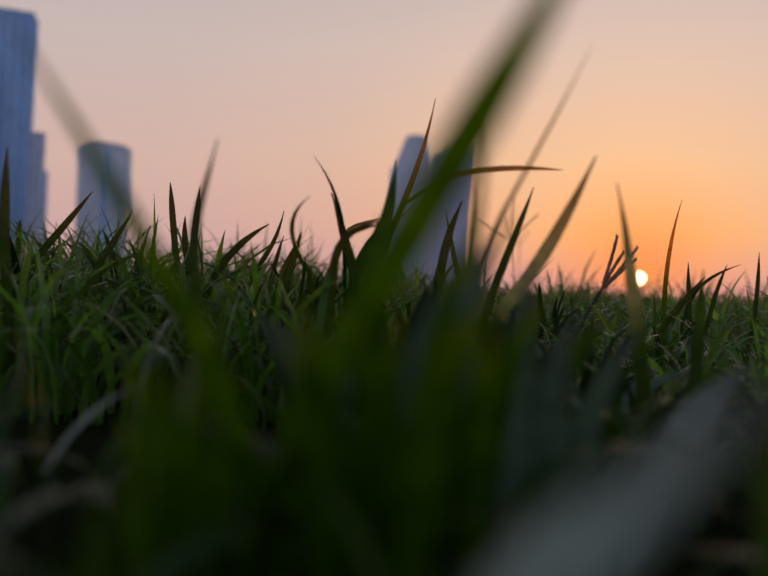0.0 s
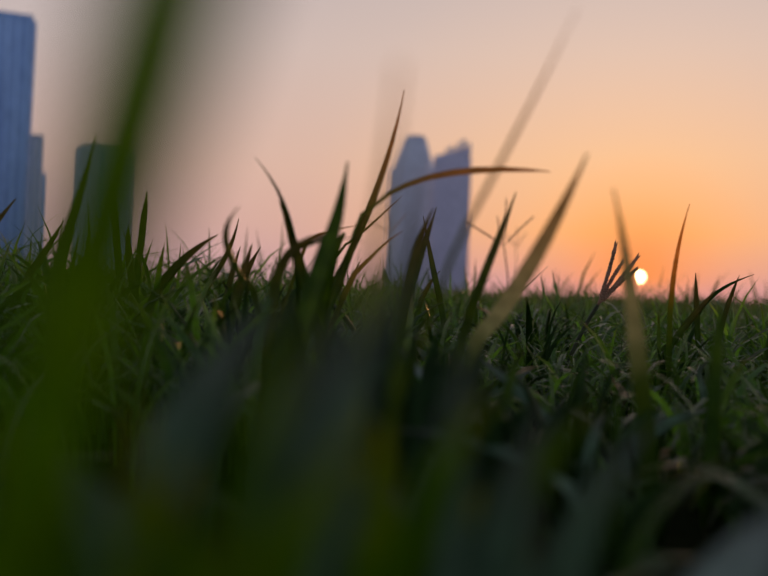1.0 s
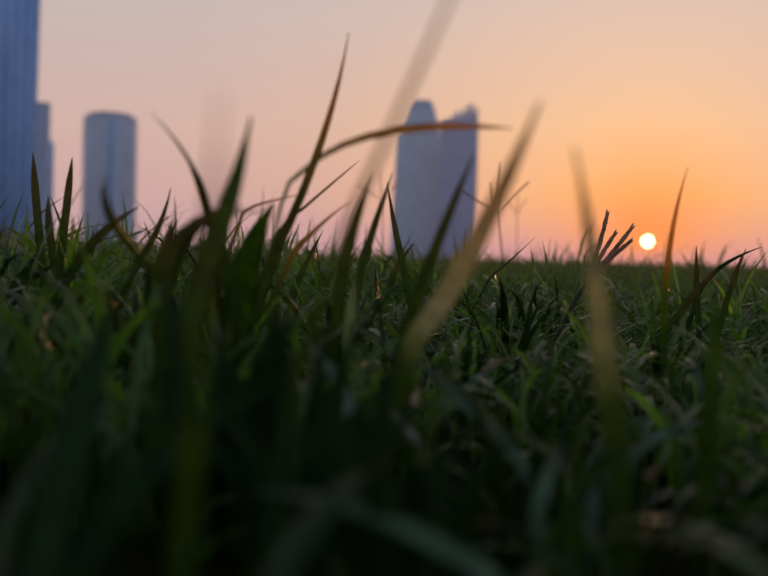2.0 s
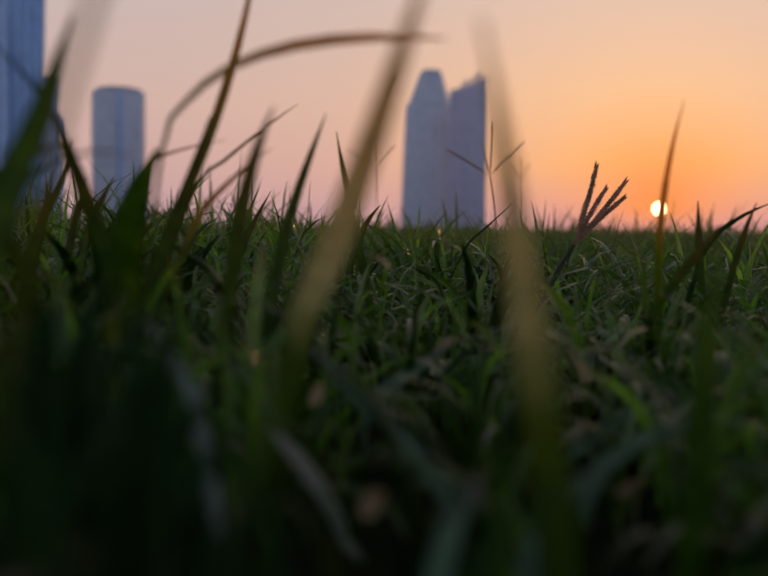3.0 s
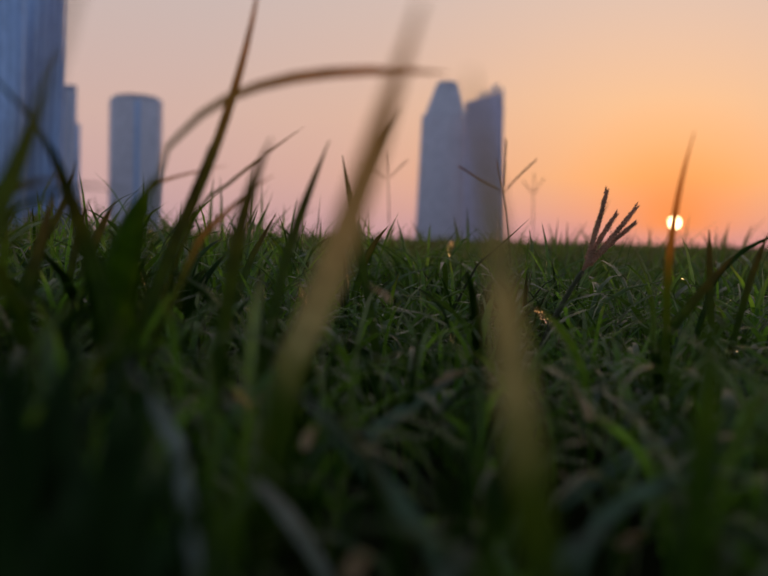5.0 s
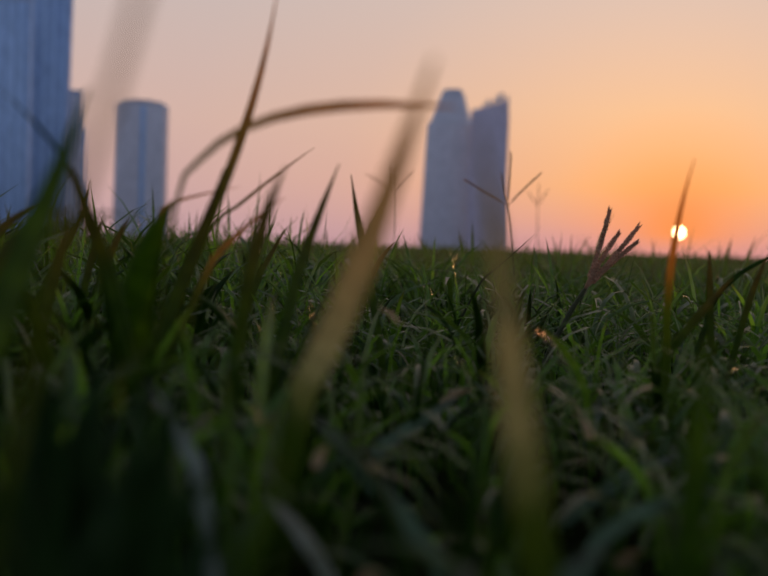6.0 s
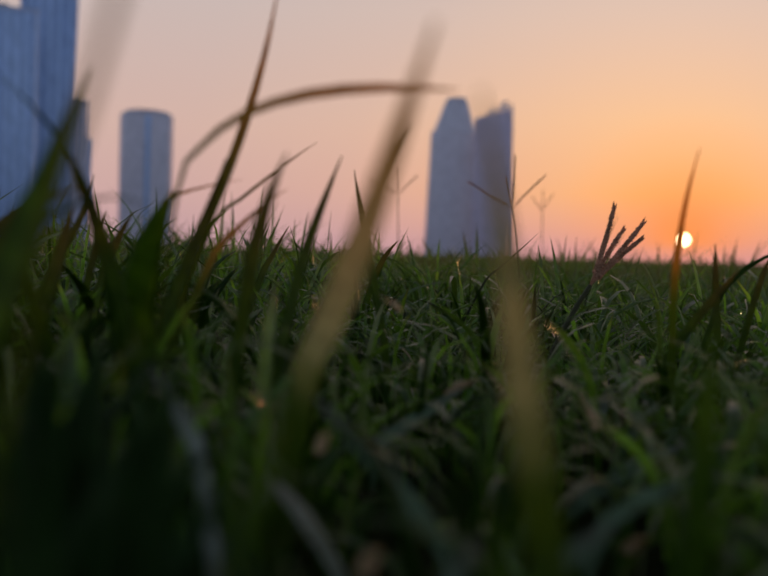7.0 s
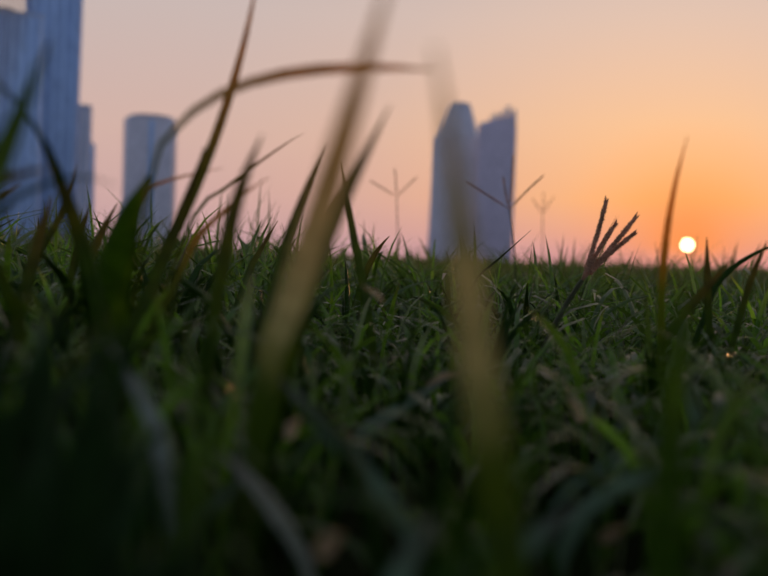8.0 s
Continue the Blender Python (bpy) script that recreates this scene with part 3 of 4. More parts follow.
leaf(p, (-0.0257, 0.5669, -0.0020), (0.0034, 0.5740, 0.0802), (0.0116, 0.5760, 0.0889), (0.0188, 0.5789, 0.0970), (0.0271, 0.5833, 0.1027), 0.0027, M_BROWN, fold=0.3)
leaf(p, (-0.0346, 0.6053, -0.0020), (-0.0080, 0.6191, 0.0911), (0.0100, 0.6284, 0.1087), (0.0221, 0.6450, 0.1217), (0.0280, 0.6683, 0.1298), 0.0015, M_BROWN, fold=0.3, label="hair-thin blade")
leaf(p, (-0.0034, 0.5224, -0.0020), (-0.0167, 0.5198, 0.0698), (-0.0217, 0.5189, 0.0855), (-0.0251, 0.5150, 0.0993), (-0.0293, 0.5074, 0.1100), 0.0057, fold=0.3)
leaf(p, (-0.0522, 0.6061, -0.0020), (-0.0229, 0.6000, 0.0986), (-0.0135, 0.5981, 0.1023), (-0.0032, 0.5967, 0.1047), (0.0077, 0.5957, 0.1067), 0.0018, M_BROWN, twist=0.4, fold=0.4)
leaf(p, (-0.0199, 0.5481, -0.0020), (-0.0222, 0.5218, 0.0839), (-0.0231, 0.5123, 0.1021), (-0.0286, 0.4984, 0.1159), (-0.0371, 0.4802, 0.1252), 0.0021, M_SHADE, fold=0.3, label="thin blade with a drooping tip")
leaf(p, (-0.0291, 0.5365, -0.0020), (-0.0392, 0.5083, 0.0677), (-0.0489, 0.4810, 0.0835), (-0.0472, 0.4515, 0.0936), (-0.0338, 0.4207, 0.0994), 0.0036, twist=1.6, fold=0.5, label="curled twisted blade")
short_blades(p, 8, 0.03, 0.06, 11)

p = plant_at(0.045, 0.475, "grass plant with a tall yellowing blade and a green one")
leaf(p, (0.0436, 0.4635, -0.0020), (0.0533, 0.4351, 0.0538), (0.0624, 0.4085, 0.0685), (0.0705, 0.3870, 0.0888), (0.0792, 0.3716, 0.1149), 0.0058, M_PALE, fold=0.25, slim=0.6, power=2.2, foot_width=1.0, label="tall yellowing blade")
leaf(p, (0.0428, 0.4866, -0.0020), (0.0551, 0.4813, 0.0645), (0.0612, 0.4787, 0.0839), (0.0683, 0.4835, 0.1009), (0.0743, 0.4955, 0.1160), 0.0039, fold=0.35)
short_blades(p, 5, 0.02, 0.045, 12)

p = plant_at(0.10, 0.369, "grass plant with one upright yellowing blade")
leaf(p, (0.1013, 0.3698, -0.0020), (0.0947, 0.3647, 0.0538), (0.0914, 0.3620, 0.0704), (0.0895, 0.3623, 0.0872), (0.0860, 0.3654, 0.1037), 0.0057, M_PALE_TOP, fold=0.2, slim=0.4, power=1.7, foot_width=1.0, label="upright yellowing blade")
short_blades(p, 4, 0.02, 0.035, 13)

p = plant_at(0.183, 0.635, "single slender grass blade curving up against the sunset")
leaf(p, (0.1848, 0.6377, -0.0020), (0.1801, 0.6237, 0.0493), (0.1761, 0.6118, 0.0743), (0.1751, 0.6010, 0.0988), (0.1791, 0.5910, 0.1226), 0.0036, M_SUN_RED, twist=0.5, fold=0.35)
short_blades(p, 5, 0.02, 0.05, 14)

p = plant_at(0.0226, 0.568, "upright pointed green grass blades in a small clump")
leaf(p, (0.0226, 0.5680, -0.0020), (0.0327, 0.5803, 0.0726), (0.0364, 0.5848, 0.0884), (0.0412, 0.5916, 0.1031), (0.0454, 0.6005, 0.1173), 0.0039, fold=0.35)
short_blades(p, 5, 0.025, 0.055, 15)

p = plant_at(0.064, 0.69, "short stout grass blade leaning among others")
leaf(p, (0.0643, 0.6898, -0.0020), (0.0538, 0.6943, 0.0683), (0.0492, 0.6962, 0.0861), (0.0456, 0.7003, 0.1037), (0.0423, 0.7064, 0.1208), 0.0039, fold=0.3)
short_blades(p, 5, 0.025, 0.05, 16)

p = plant_at(-0.02, 0.406, "dark green grass plant with one broad leaning blade")
leaf(p, (-0.0213, 0.4059, -0.0020), (-0.0027, 0.4192, 0.0838), (0.0012, 0.4220, 0.0945), (0.0025, 0.4278, 0.1065), (0.0035, 0.4365, 0.1187), 0.0076, M_GREEN, fold=0.3, slim=0.5, power=1.8)
short_blades(p, 5, 0.025, 0.04, 17)

p = plant_at(-0.135, 0.673, "clump of three stiff upright dark green blades")
leaf(p, (-0.1380, 0.6727, -0.0020), (-0.1454, 0.6770, 0.0778), (-0.1483, 0.6786, 0.0955), (-0.1507, 0.6812, 0.1132), (-0.1533, 0.6847, 0.1308), 0.0046, fold=0.25, slim=0.78, power=2.6, foot_width=1.0)
leaf(p, (-0.1259, 0.6664, -0.0020), (-0.1362, 0.6677, 0.0797), (-0.1380, 0.6680, 0.0884), (-0.1388, 0.6682, 0.0973), (-0.1385, 0.6684, 0.1062), 0.0046, fold=0.25, slim=0.78, power=2.6, foot_width=1.0)
leaf(p, (-0.1394, 0.6796, -0.0020), (-0.1363, 0.6831, 0.0734), (-0.1350, 0.6846, 0.0921), (-0.1341, 0.6871, 0.1107), (-0.1334, 0.6906, 0.1292), 0.0046, fold=0.25, slim=0.78, power=2.6, foot_width=1.0)
short_blades(p, 7, 0.03, 0.06, 18)

p = plant_at(-0.05, 0.274, "grass plant with a green blade browned at the tip")
leaf(p, (-0.0501, 0.2738, -0.0020), (-0.0592, 0.3024, 0.0721), (-0.0631, 0.3148, 0.0783), (-0.0607, 0.3219, 0.0904), (-0.0570, 0.3224, 0.1086), 0.0036, fold=0.3)
short_blades(p, 4, 0.02, 0.035, 19)

p = plant_at(-0.01, 0.15, "dark green grass blade leaning across the view close by")
leaf(p, (-0.0100, 0.1502, -0.0020), (-0.0281, 0.1501, 0.0513), (-0.0366, 0.1500, 0.0658), (-0.0457, 0.1500, 0.0799), (-0.0601, 0.1499, 0.1006), 0.0048, M_SHEER, fold=0.12, slim=0.35, power=1.4, foot_width=1.0)
short_blades(p, 4, 0.015, 0.035, 32)

p = plant_at(-0.001, 0.146, "tall green grass blade leaning over close by")
leaf(p, (-0.0150, 0.1560, -0.0020), (-0.0120, 0.1510, 0.0400), (-0.0016, 0.1320, 0.0590), (0.0088, 0.1130, 0.0780), (0.0193, 0.0940, 0.0970), 0.0056, M_SHEER, fold=0.12, slim=0.78, power=1.6, foot_width=1.0)
broad_shoots(p, 9, 0.010, 0.067, 34)
short_blades(p, 4, 0.015, 0.035, 31)

p = plant_at(0.014, 0.351, "thin brownish grass stem leaning aslant")
leaf(p, (0.0142, 0.3510, -0.0020), (0.0367, 0.3318, 0.0823), (0.0450, 0.3246, 0.1006), (0.0533, 0.3154, 0.1174), (0.0614, 0.3006, 0.1383), 0.0014, M_BROWN, fold=0.3)
short_blades(p, 4, 0.02, 0.035, 20)

p = plant_at(-0.09, 0.584, "thin wiry runner arching level over the lawn")
leaf(p, (-0.0503, 0.4655, -0.0020), (-0.0204, 0.4670, 0.0833), (-0.0104, 0.4674, 0.0918), (0.0003, 0.4657, 0.0941), (0.0107, 0.4615, 0.0900), 0.0018, M_SHADE, twist=0.4, fold=0.4, name="runner")
short_blades(p, 5, 0.025, 0.06, 21)

p = plant_at(-0.026, 0.7325, "small clump of bright green grass blades")
leaf(p, (-0.0260, 0.7325, -0.0020), (-0.0095, 0.7516, 0.0672), (-0.0055, 0.7563, 0.0769), (-0.0018, 0.7623, 0.0857), (0.0015, 0.7698, 0.0936), 0.0036, fold=0.3)
short_blades(p, 6, 0.025, 0.06, 22)

p = plant_at(0.09, 0.863, "thin dark bare stem leaning aslant over the lawn")
leaf(p, (0.0901, 0.8630, -0.0020), (0.1197, 0.8678, 0.0657), (0.1313, 0.8697, 0.0753), (0.1421, 0.8726, 0.0858), (0.1530, 0.8763, 0.0961), 0.0015, M_STEM, fold=0.5, name="stem")
short_blades(p, 5, 0.025, 0.045, 23)

p = plant_at(0.013, 0.188, "olive grass blade, browned at the tip, standing close by")
leaf(p, (0.0105, 0.1880, -0.0020), (0.0120, 0.1885, 0.0250), (0.0146, 0.1890, 0.0500), (0.0182, 0.1880, 0.0760), (0.0195, 0.1860, 0.0970), 0.0052, M_OLIVE, fold=0.12, slim=0.3, power=1.2, foot_width=1.0)
short_blades(p, 4, 0.012, 0.03, 33)

p = plant_at(-0.014, 0.196, "broad dull grass leaves leaning across each other close by")
leaf(p, (-0.0150, 0.2000, -0.0020), (-0.0130, 0.1980, 0.0250), (-0.0090, 0.1950, 0.0460), (-0.0030, 0.1920, 0.0600), (0.0060, 0.1890, 0.0690), 0.0105, M_DULL, fold=0.15, facing=(-0.2, -1.0, 0.4))
leaf(p, (-0.0040, 0.1930, -0.0020), (-0.0060, 0.1920, 0.0200), (-0.0100, 0.1900, 0.0360), (-0.0160, 0.1890, 0.0480), (-0.0240, 0.1880, 0.0540), 0.0095, M_DULL, fold=0.15, facing=(-0.2, -1.0, 0.4))
short_blades(p, 4, 0.015, 0.03, 162)

p = plant_at(0.027, 0.188, "dull broad grass leaves spreading low close by")
leaf(p, (0.0255, 0.1885, -0.0020), (0.0258, 0.1885, 0.0250), (0.0262, 0.1880, 0.0440), (0.0270, 0.1875, 0.0570), (0.0285, 0.1870, 0.0660), 0.0064, M_DULL, fold=0.15)
leaf(p, (0.0285, 0.1900, -0.0020), (0.0300, 0.1900, 0.0230), (0.0320, 0.1900, 0.0400), (0.0345, 0.1895, 0.0510), (0.0385, 0.1890, 0.0580), 0.0064, M_DULL, fold=0.15)
short_blades(p, 3, 0.010, 0.025, 163)

p = plant_at(-0.009, 0.038, "broad grass leaf bent low over the ground, coloured pale for sky sheen")
leaf(p, (-0.0105, 0.0672, -0.0020), (0.0133, 0.0683, 0.0414), (0.0176, 0.0685, 0.0458), (0.0230, 0.0682, 0.0496), (0.0282, 0.0681, 0.0544), 0.0102, M_SKY_GREY, fold=0.15, label="broad bent leaf", facing=(-0.1, -0.45, 1.0))
short_blades(p, 4, 0.015, 0.03, 160)

p = plant_at(0.012, 0.176, "green clump of broad grass blades")
broad_shoots(p, 5, 0.010, 0.058, 36, M_SHEER)
leaf(p, (0.0060, 0.168, -0.002), (0.0085, 0.167, 0.025), (0.0115, 0.166, 0.050), (0.0155, 0.166, 0.064), (0.0215, 0.166, 0.0745), 0.0052, M_DULL, fold=0.15)
leaf(p, (0.0020, 0.172, -0.002), (0.0030, 0.171, 0.025), (0.0055, 0.170, 0.048), (0.0095, 0.170, 0.060), (0.0165, 0.169, 0.0690), 0.0056, M_DULL, fold=0.15)
leaf(p, (0.0120, 0.178, -0.002), (0.0130, 0.178, 0.025), (0.0150, 0.178, 0.045), (0.0160, 0.178, 0.058), (0.0120, 0.177, 0.0680), 0.0056, M_DULL, fold=0.15)

p = plant_at(0.020, 0.203, "olive green clump of broad upright grass blades")
broad_shoots(p, 5, 0.007, 0.060, 41)

p = plant_at(-0.027, 0.152, "soft bright green clump of broad grass blades")
broad_shoots(p, 7, 0.012, 0.055, 37)

# Two added clumps whose dark colour stands for shade deep in the lawn.
p = plant_at(0.050, 0.322, "clump of broad soft grass blades, coloured dark for deep shade")
broad_shoots(p, 8, 0.012, 0.053, 39, M_DEEP_SHADE)

p = plant_at(0.034, 0.346, "clump of broad soft grass blades, coloured dark for deep shade")
broad_shoots(p, 9, 0.014, 0.057, 40, M_DEEP_SHADE)

p = plant_at(0.052, 0.2, "broad dull grass leaf leaning aside over the lawn")
leaf(p, (0.050, 0.200, -0.002), (0.053, 0.200, 0.010), (0.058, 0.200, 0.026), (0.064, 0.200, 0.038), (0.075, 0.200, 0.047), 0.0095, M_SKY_GREY, fold=0.15, facing=(-0.3, -1.0, 0.5))
short_blades(p, 3, 0.012, 0.03, 38)

p = plant_at(0.034, 0.215, "dull green clump of broad grass blades close to the ground")
broad_shoots(p, 6, 0.014, 0.056, 42, M_DULL)
leaf(p, (0.0300, 0.2150, -0.0020), (0.0320, 0.2140, 0.0200), (0.0360, 0.2120, 0.0380), (0.0410, 0.2100, 0.0500), (0.0480, 0.2080, 0.0560), 0.0070, M_GREEN, fold=0.15)

p = plant_at(0.071, 0.305, "bent grass leaf lying over the lawn, coloured grey for sky sheen")
leaf(p, (0.0712, 0.3046, -0.0020), (0.0636, 0.3066, 0.0262), (0.0507, 0.3100, 0.0338), (0.0374, 0.3134, 0.0373), (0.0237, 0.3166, 0.0367), 0.0042, M_DULL, fold=0.3, facing=(-0.1, -0.45, 1.0))
short_blades(p, 4, 0.015, 0.03, 161)

p = plant_at(0.059, 0.455, "grey-green grass leaf folded towards the ground")
leaf(p, (0.0660, 0.4400, -0.0020), (0.0640, 0.4340, 0.0050), (0.0616, 0.4300, 0.0130), (0.0570, 0.4230, 0.0250), (0.0466, 0.4185, 0.0356), 0.0052, M_SKY_GREY, fold=0.2, facing=(0.3, -0.6, 0.8))
short_blades(p, 4, 0.015, 0.03, 47)

p = plant_at(-0.088, 0.251, "pale grass leaf bent low in the shade")
leaf(p, (-0.0881, 0.2509, -0.0020), (-0.0844, 0.2504, 0.0118), (-0.0796, 0.2497, 0.0211), (-0.0722, 0.2496, 0.0283), (-0.0625, 0.2500, 0.0335), 0.0036, M_SKY_GREY, fold=0.2, facing=(-0.1, -0.45, 1.0))
short_blades(p, 4, 0.015, 0.03, 154)

p = plant_at(0.125, 0.389, "broad upright green grass blade in the lawn")
leaf(p, (0.1253, 0.3893, -0.0020), (0.1259, 0.3899, 0.0244), (0.1267, 0.3905, 0.0409), (0.1271, 0.3913, 0.0572), (0.1284, 0.3918, 0.0735), 0.0048, M_GREEN, fold=0.25)
short_blades(p, 4, 0.02, 0.035, 24)


p = plant_at(0.0215, 0.268, "slender grass blade browned at its upper half")
leaf(p, (0.0195, 0.2680, -0.0020), (0.0205, 0.2685, 0.0300), (0.0215, 0.2690, 0.0560), (0.0235, 0.2685, 0.0800), (0.0245, 0.2680, 0.0980), 0.0030, M_BLADE, fold=0.15, slim=0.5, power=1.5, foot_width=1.0)
short_blades(p, 3, 0.012, 0.022, 185)

# Two more added clumps, coloured dark for the shade at the left.
p = plant_at(0.022, 0.388, "clump of broad grass blades over the lawn, coloured dark for deep shade")
broad_shoots(p, 9, 0.014, 0.066, 43, M_DEEP_SHADE)

p = plant_at(0.002, 0.402, "clump of broad grass blades over the lawn, coloured dark for deep shade")
broad_shoots(p, 9, 0.015, 0.068, 44, M_DEEP_SHADE)

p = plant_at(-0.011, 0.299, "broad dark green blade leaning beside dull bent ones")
leaf(p, (-0.0111, 0.2987, -0.0020), (-0.0101, 0.3060, 0.0243), (-0.0099, 0.3130, 0.0362), (-0.0082, 0.3202, 0.0515), (-0.0049, 0.3275, 0.0701), 0.0078, M_DEEP_SHADE)
leaf(p, (-0.0084, 0.3023, -0.0020), (0.0009, 0.3064, 0.0339), (0.0084, 0.3101, 0.0448), (0.0179, 0.3137, 0.0525), (0.0295, 0.3173, 0.0572), 0.0052, M_DEEP_SHADE)

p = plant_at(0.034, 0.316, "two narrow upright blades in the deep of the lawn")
leaf(p, (0.0261, 0.3157, -0.0020), (0.0270, 0.3162, 0.0220), (0.0271, 0.3158, 0.0312), (0.0282, 0.3168, 0.0421), (0.0303, 0.3192, 0.0549), 0.0042, M_DEEP_SHADE)
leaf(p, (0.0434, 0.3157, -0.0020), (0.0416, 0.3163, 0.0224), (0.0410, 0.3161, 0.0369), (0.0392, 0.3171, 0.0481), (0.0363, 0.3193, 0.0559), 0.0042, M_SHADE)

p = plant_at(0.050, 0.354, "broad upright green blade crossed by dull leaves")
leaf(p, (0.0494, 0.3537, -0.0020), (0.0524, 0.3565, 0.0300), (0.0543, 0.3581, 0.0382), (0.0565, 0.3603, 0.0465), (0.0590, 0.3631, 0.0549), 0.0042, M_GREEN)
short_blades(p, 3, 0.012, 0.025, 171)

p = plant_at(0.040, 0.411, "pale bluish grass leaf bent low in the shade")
leaf(p, (0.0404, 0.4115, -0.0020), (0.0342, 0.4168, 0.0397), (0.0306, 0.4203, 0.0448), (0.0261, 0.4239, 0.0501), (0.0207, 0.4274, 0.0555), 0.0034, M_SKY_GREY, fold=0.2, facing=(-0.1, -0.45, 1.0))
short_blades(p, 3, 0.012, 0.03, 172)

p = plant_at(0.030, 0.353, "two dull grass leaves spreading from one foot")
leaf(p, (0.0270, 0.3534, -0.0020), (0.0287, 0.3559, 0.0297), (0.0292, 0.3573, 0.0351), (0.0309, 0.3593, 0.0408), (0.0336, 0.3621, 0.0467), 0.0036, M_DEEP_SHADE)
leaf(p, (0.0328, 0.3540, -0.0020), (0.0293, 0.3543, 0.0353), (0.0274, 0.3545, 0.0400), (0.0247, 0.3547, 0.0438), (0.0212, 0.3547, 0.0467), 0.0036, M_DEEP_SHADE)

p = plant_at(0.088, 0.415, "long dull leaf lying aslant beside a narrow green blade")
leaf(p, (0.0897, 0.4165, -0.0020), (0.0849, 0.4200, 0.0198), (0.0754, 0.4271, 0.0302), (0.0650, 0.4341, 0.0397), (0.0535, 0.4411, 0.0484), 0.0044, M_DULL, fold=0.2, facing=(-0.3, -0.7, 0.7))
leaf(p, (0.0906, 0.3699, -0.0020), (0.0906, 0.3704, 0.0266), (0.0905, 0.3701, 0.0324), (0.0907, 0.3711, 0.0375), (0.0910, 0.3734, 0.0420), 0.0028, M_GREEN)
short_blades(p, 3, 0.012, 0.022, 190)

p = plant_at(0.120, 0.440, "dull green leaf bent low over the lawn")
leaf(p, (0.1177, 0.4485, -0.0020), (0.1225, 0.4507, 0.0178), (0.1298, 0.4546, 0.0233), (0.1389, 0.4583, 0.0268), (0.1499, 0.4620, 0.0281), 0.0044, M_DULL, fold=0.2, facing=(0.2, -0.6, 0.8))
short_blades(p, 3, 0.012, 0.022, 191)

p = plant_at(0.217, 0.735, "thin brown blade leaning far over the lawn")
leaf(p, (0.2173, 0.7352, -0.0020), (0.2292, 0.7364, 0.0514), (0.2311, 0.7370, 0.0684), (0.2450, 0.7380, 0.0814), (0.2707, 0.7395, 0.0905), 0.0030, M_SHADE)
short_blades(p, 4, 0.015, 0.04, 192)

p = plant_at(0.126, 0.527, "dull green grass leaf lying aslant over the lawn")
leaf(p, (0.1260, 0.5269, -0.0020), (0.1272, 0.5270, 0.0009), (0.1327, 0.5243, 0.0093), (0.1451, 0.5283, 0.0162), (0.1645, 0.5391, 0.0215), 0.0052, M_DULL, facing=(0.2, -0.6, 0.8))
short_blades(p, 3, 0.012, 0.022, 180)

p = plant_at(0.062, 0.5545, "grey-green grass leaf with a pale dry tip")
leaf(p, (0.0622, 0.5545, -0.0020), (0.0664, 0.5564, 0.0155), (0.0737, 0.5603, 0.0209), (0.0829, 0.5642, 0.0269), (0.0941, 0.5681, 0.0332), 0.0056, M_DULL, facing=(0.2, -0.6, 0.8))
short_blades(p, 3, 0.012, 0.022, 182)

p = plant_at(0.171, 0.529, "short folded grey-green grass leaf")
leaf(p, (0.1710, 0.5291, -0.0020), (0.1691, 0.5296, 0.0287), (0.1653, 0.5299, 0.0357), (0.1664, 0.5302, 0.0407), (0.1726, 0.5306, 0.0438), 0.0050, M_DULL, twist=0.6)
short_blades(p, 3, 0.012, 0.022, 183)

p = plant_at(0.088, 0.362, "pair of broad dull leaves bent aside in the lawn")
leaf(p, (0.0800, 0.3600, -0.0020), (0.0800, 0.3640, 0.0140), (0.0806, 0.3690, 0.0230), (0.0838, 0.3740, 0.0300), (0.0890, 0.3800, 0.0350), 0.0044, M_DULL, facing=(0.2, -0.6, 0.8))
leaf(p, (0.0960, 0.3850, -0.0020), (0.0965, 0.3860, 0.0120), (0.0980, 0.3890, 0.0220), (0.1040, 0.3930, 0.0290), (0.1140, 0.3980, 0.0330), 0.0046, M_DULL, facing=(0.2, -0.6, 0.8))

p = plant_at(0.158, 0.650, "small pale bluish leaf among fine blades")
leaf(p, (0.1560, 0.6480, -0.0020), (0.1565, 0.6485, 0.0080), (0.1570, 0.6490, 0.0150), (0.1578, 0.6496, 0.0200), (0.1590, 0.6500, 0.0240), 0.0060, M_SKY_GREY, fold=0.2, facing=(-0.3, -0.8, 0.6))
short_blades(p, 3, 0.012, 0.022, 184)


def lawn_height(x, y):
    """Typical length of the blades: longer to the west side, short by the walk."""
    left = min(1.0, max(0.0, (0.06 - x) / 0.2))
    near = min(1.0, max(0.0, (y - 0.22) / 0.35))
    return (0.036 + 0.016 * near) + left * near * 0.020


# more plants that stand up from the lawn
def lone_plant(label, leaves, seed):
    x = sum(f[0][0] for f in leaves) / len(leaves)
    y = sum(f[0][1] for f in leaves) / len(leaves)
    plant = plant_at(x, y, label, "upright grass plants")
    for f in leaves:
        leaf(plant, *f[:5], f[5] * 1.25, fold=0.3, slim=0.68, power=2.4)
    short_blades(plant, 4, 0.022, 0.8 * lawn_height(x, y), seed)


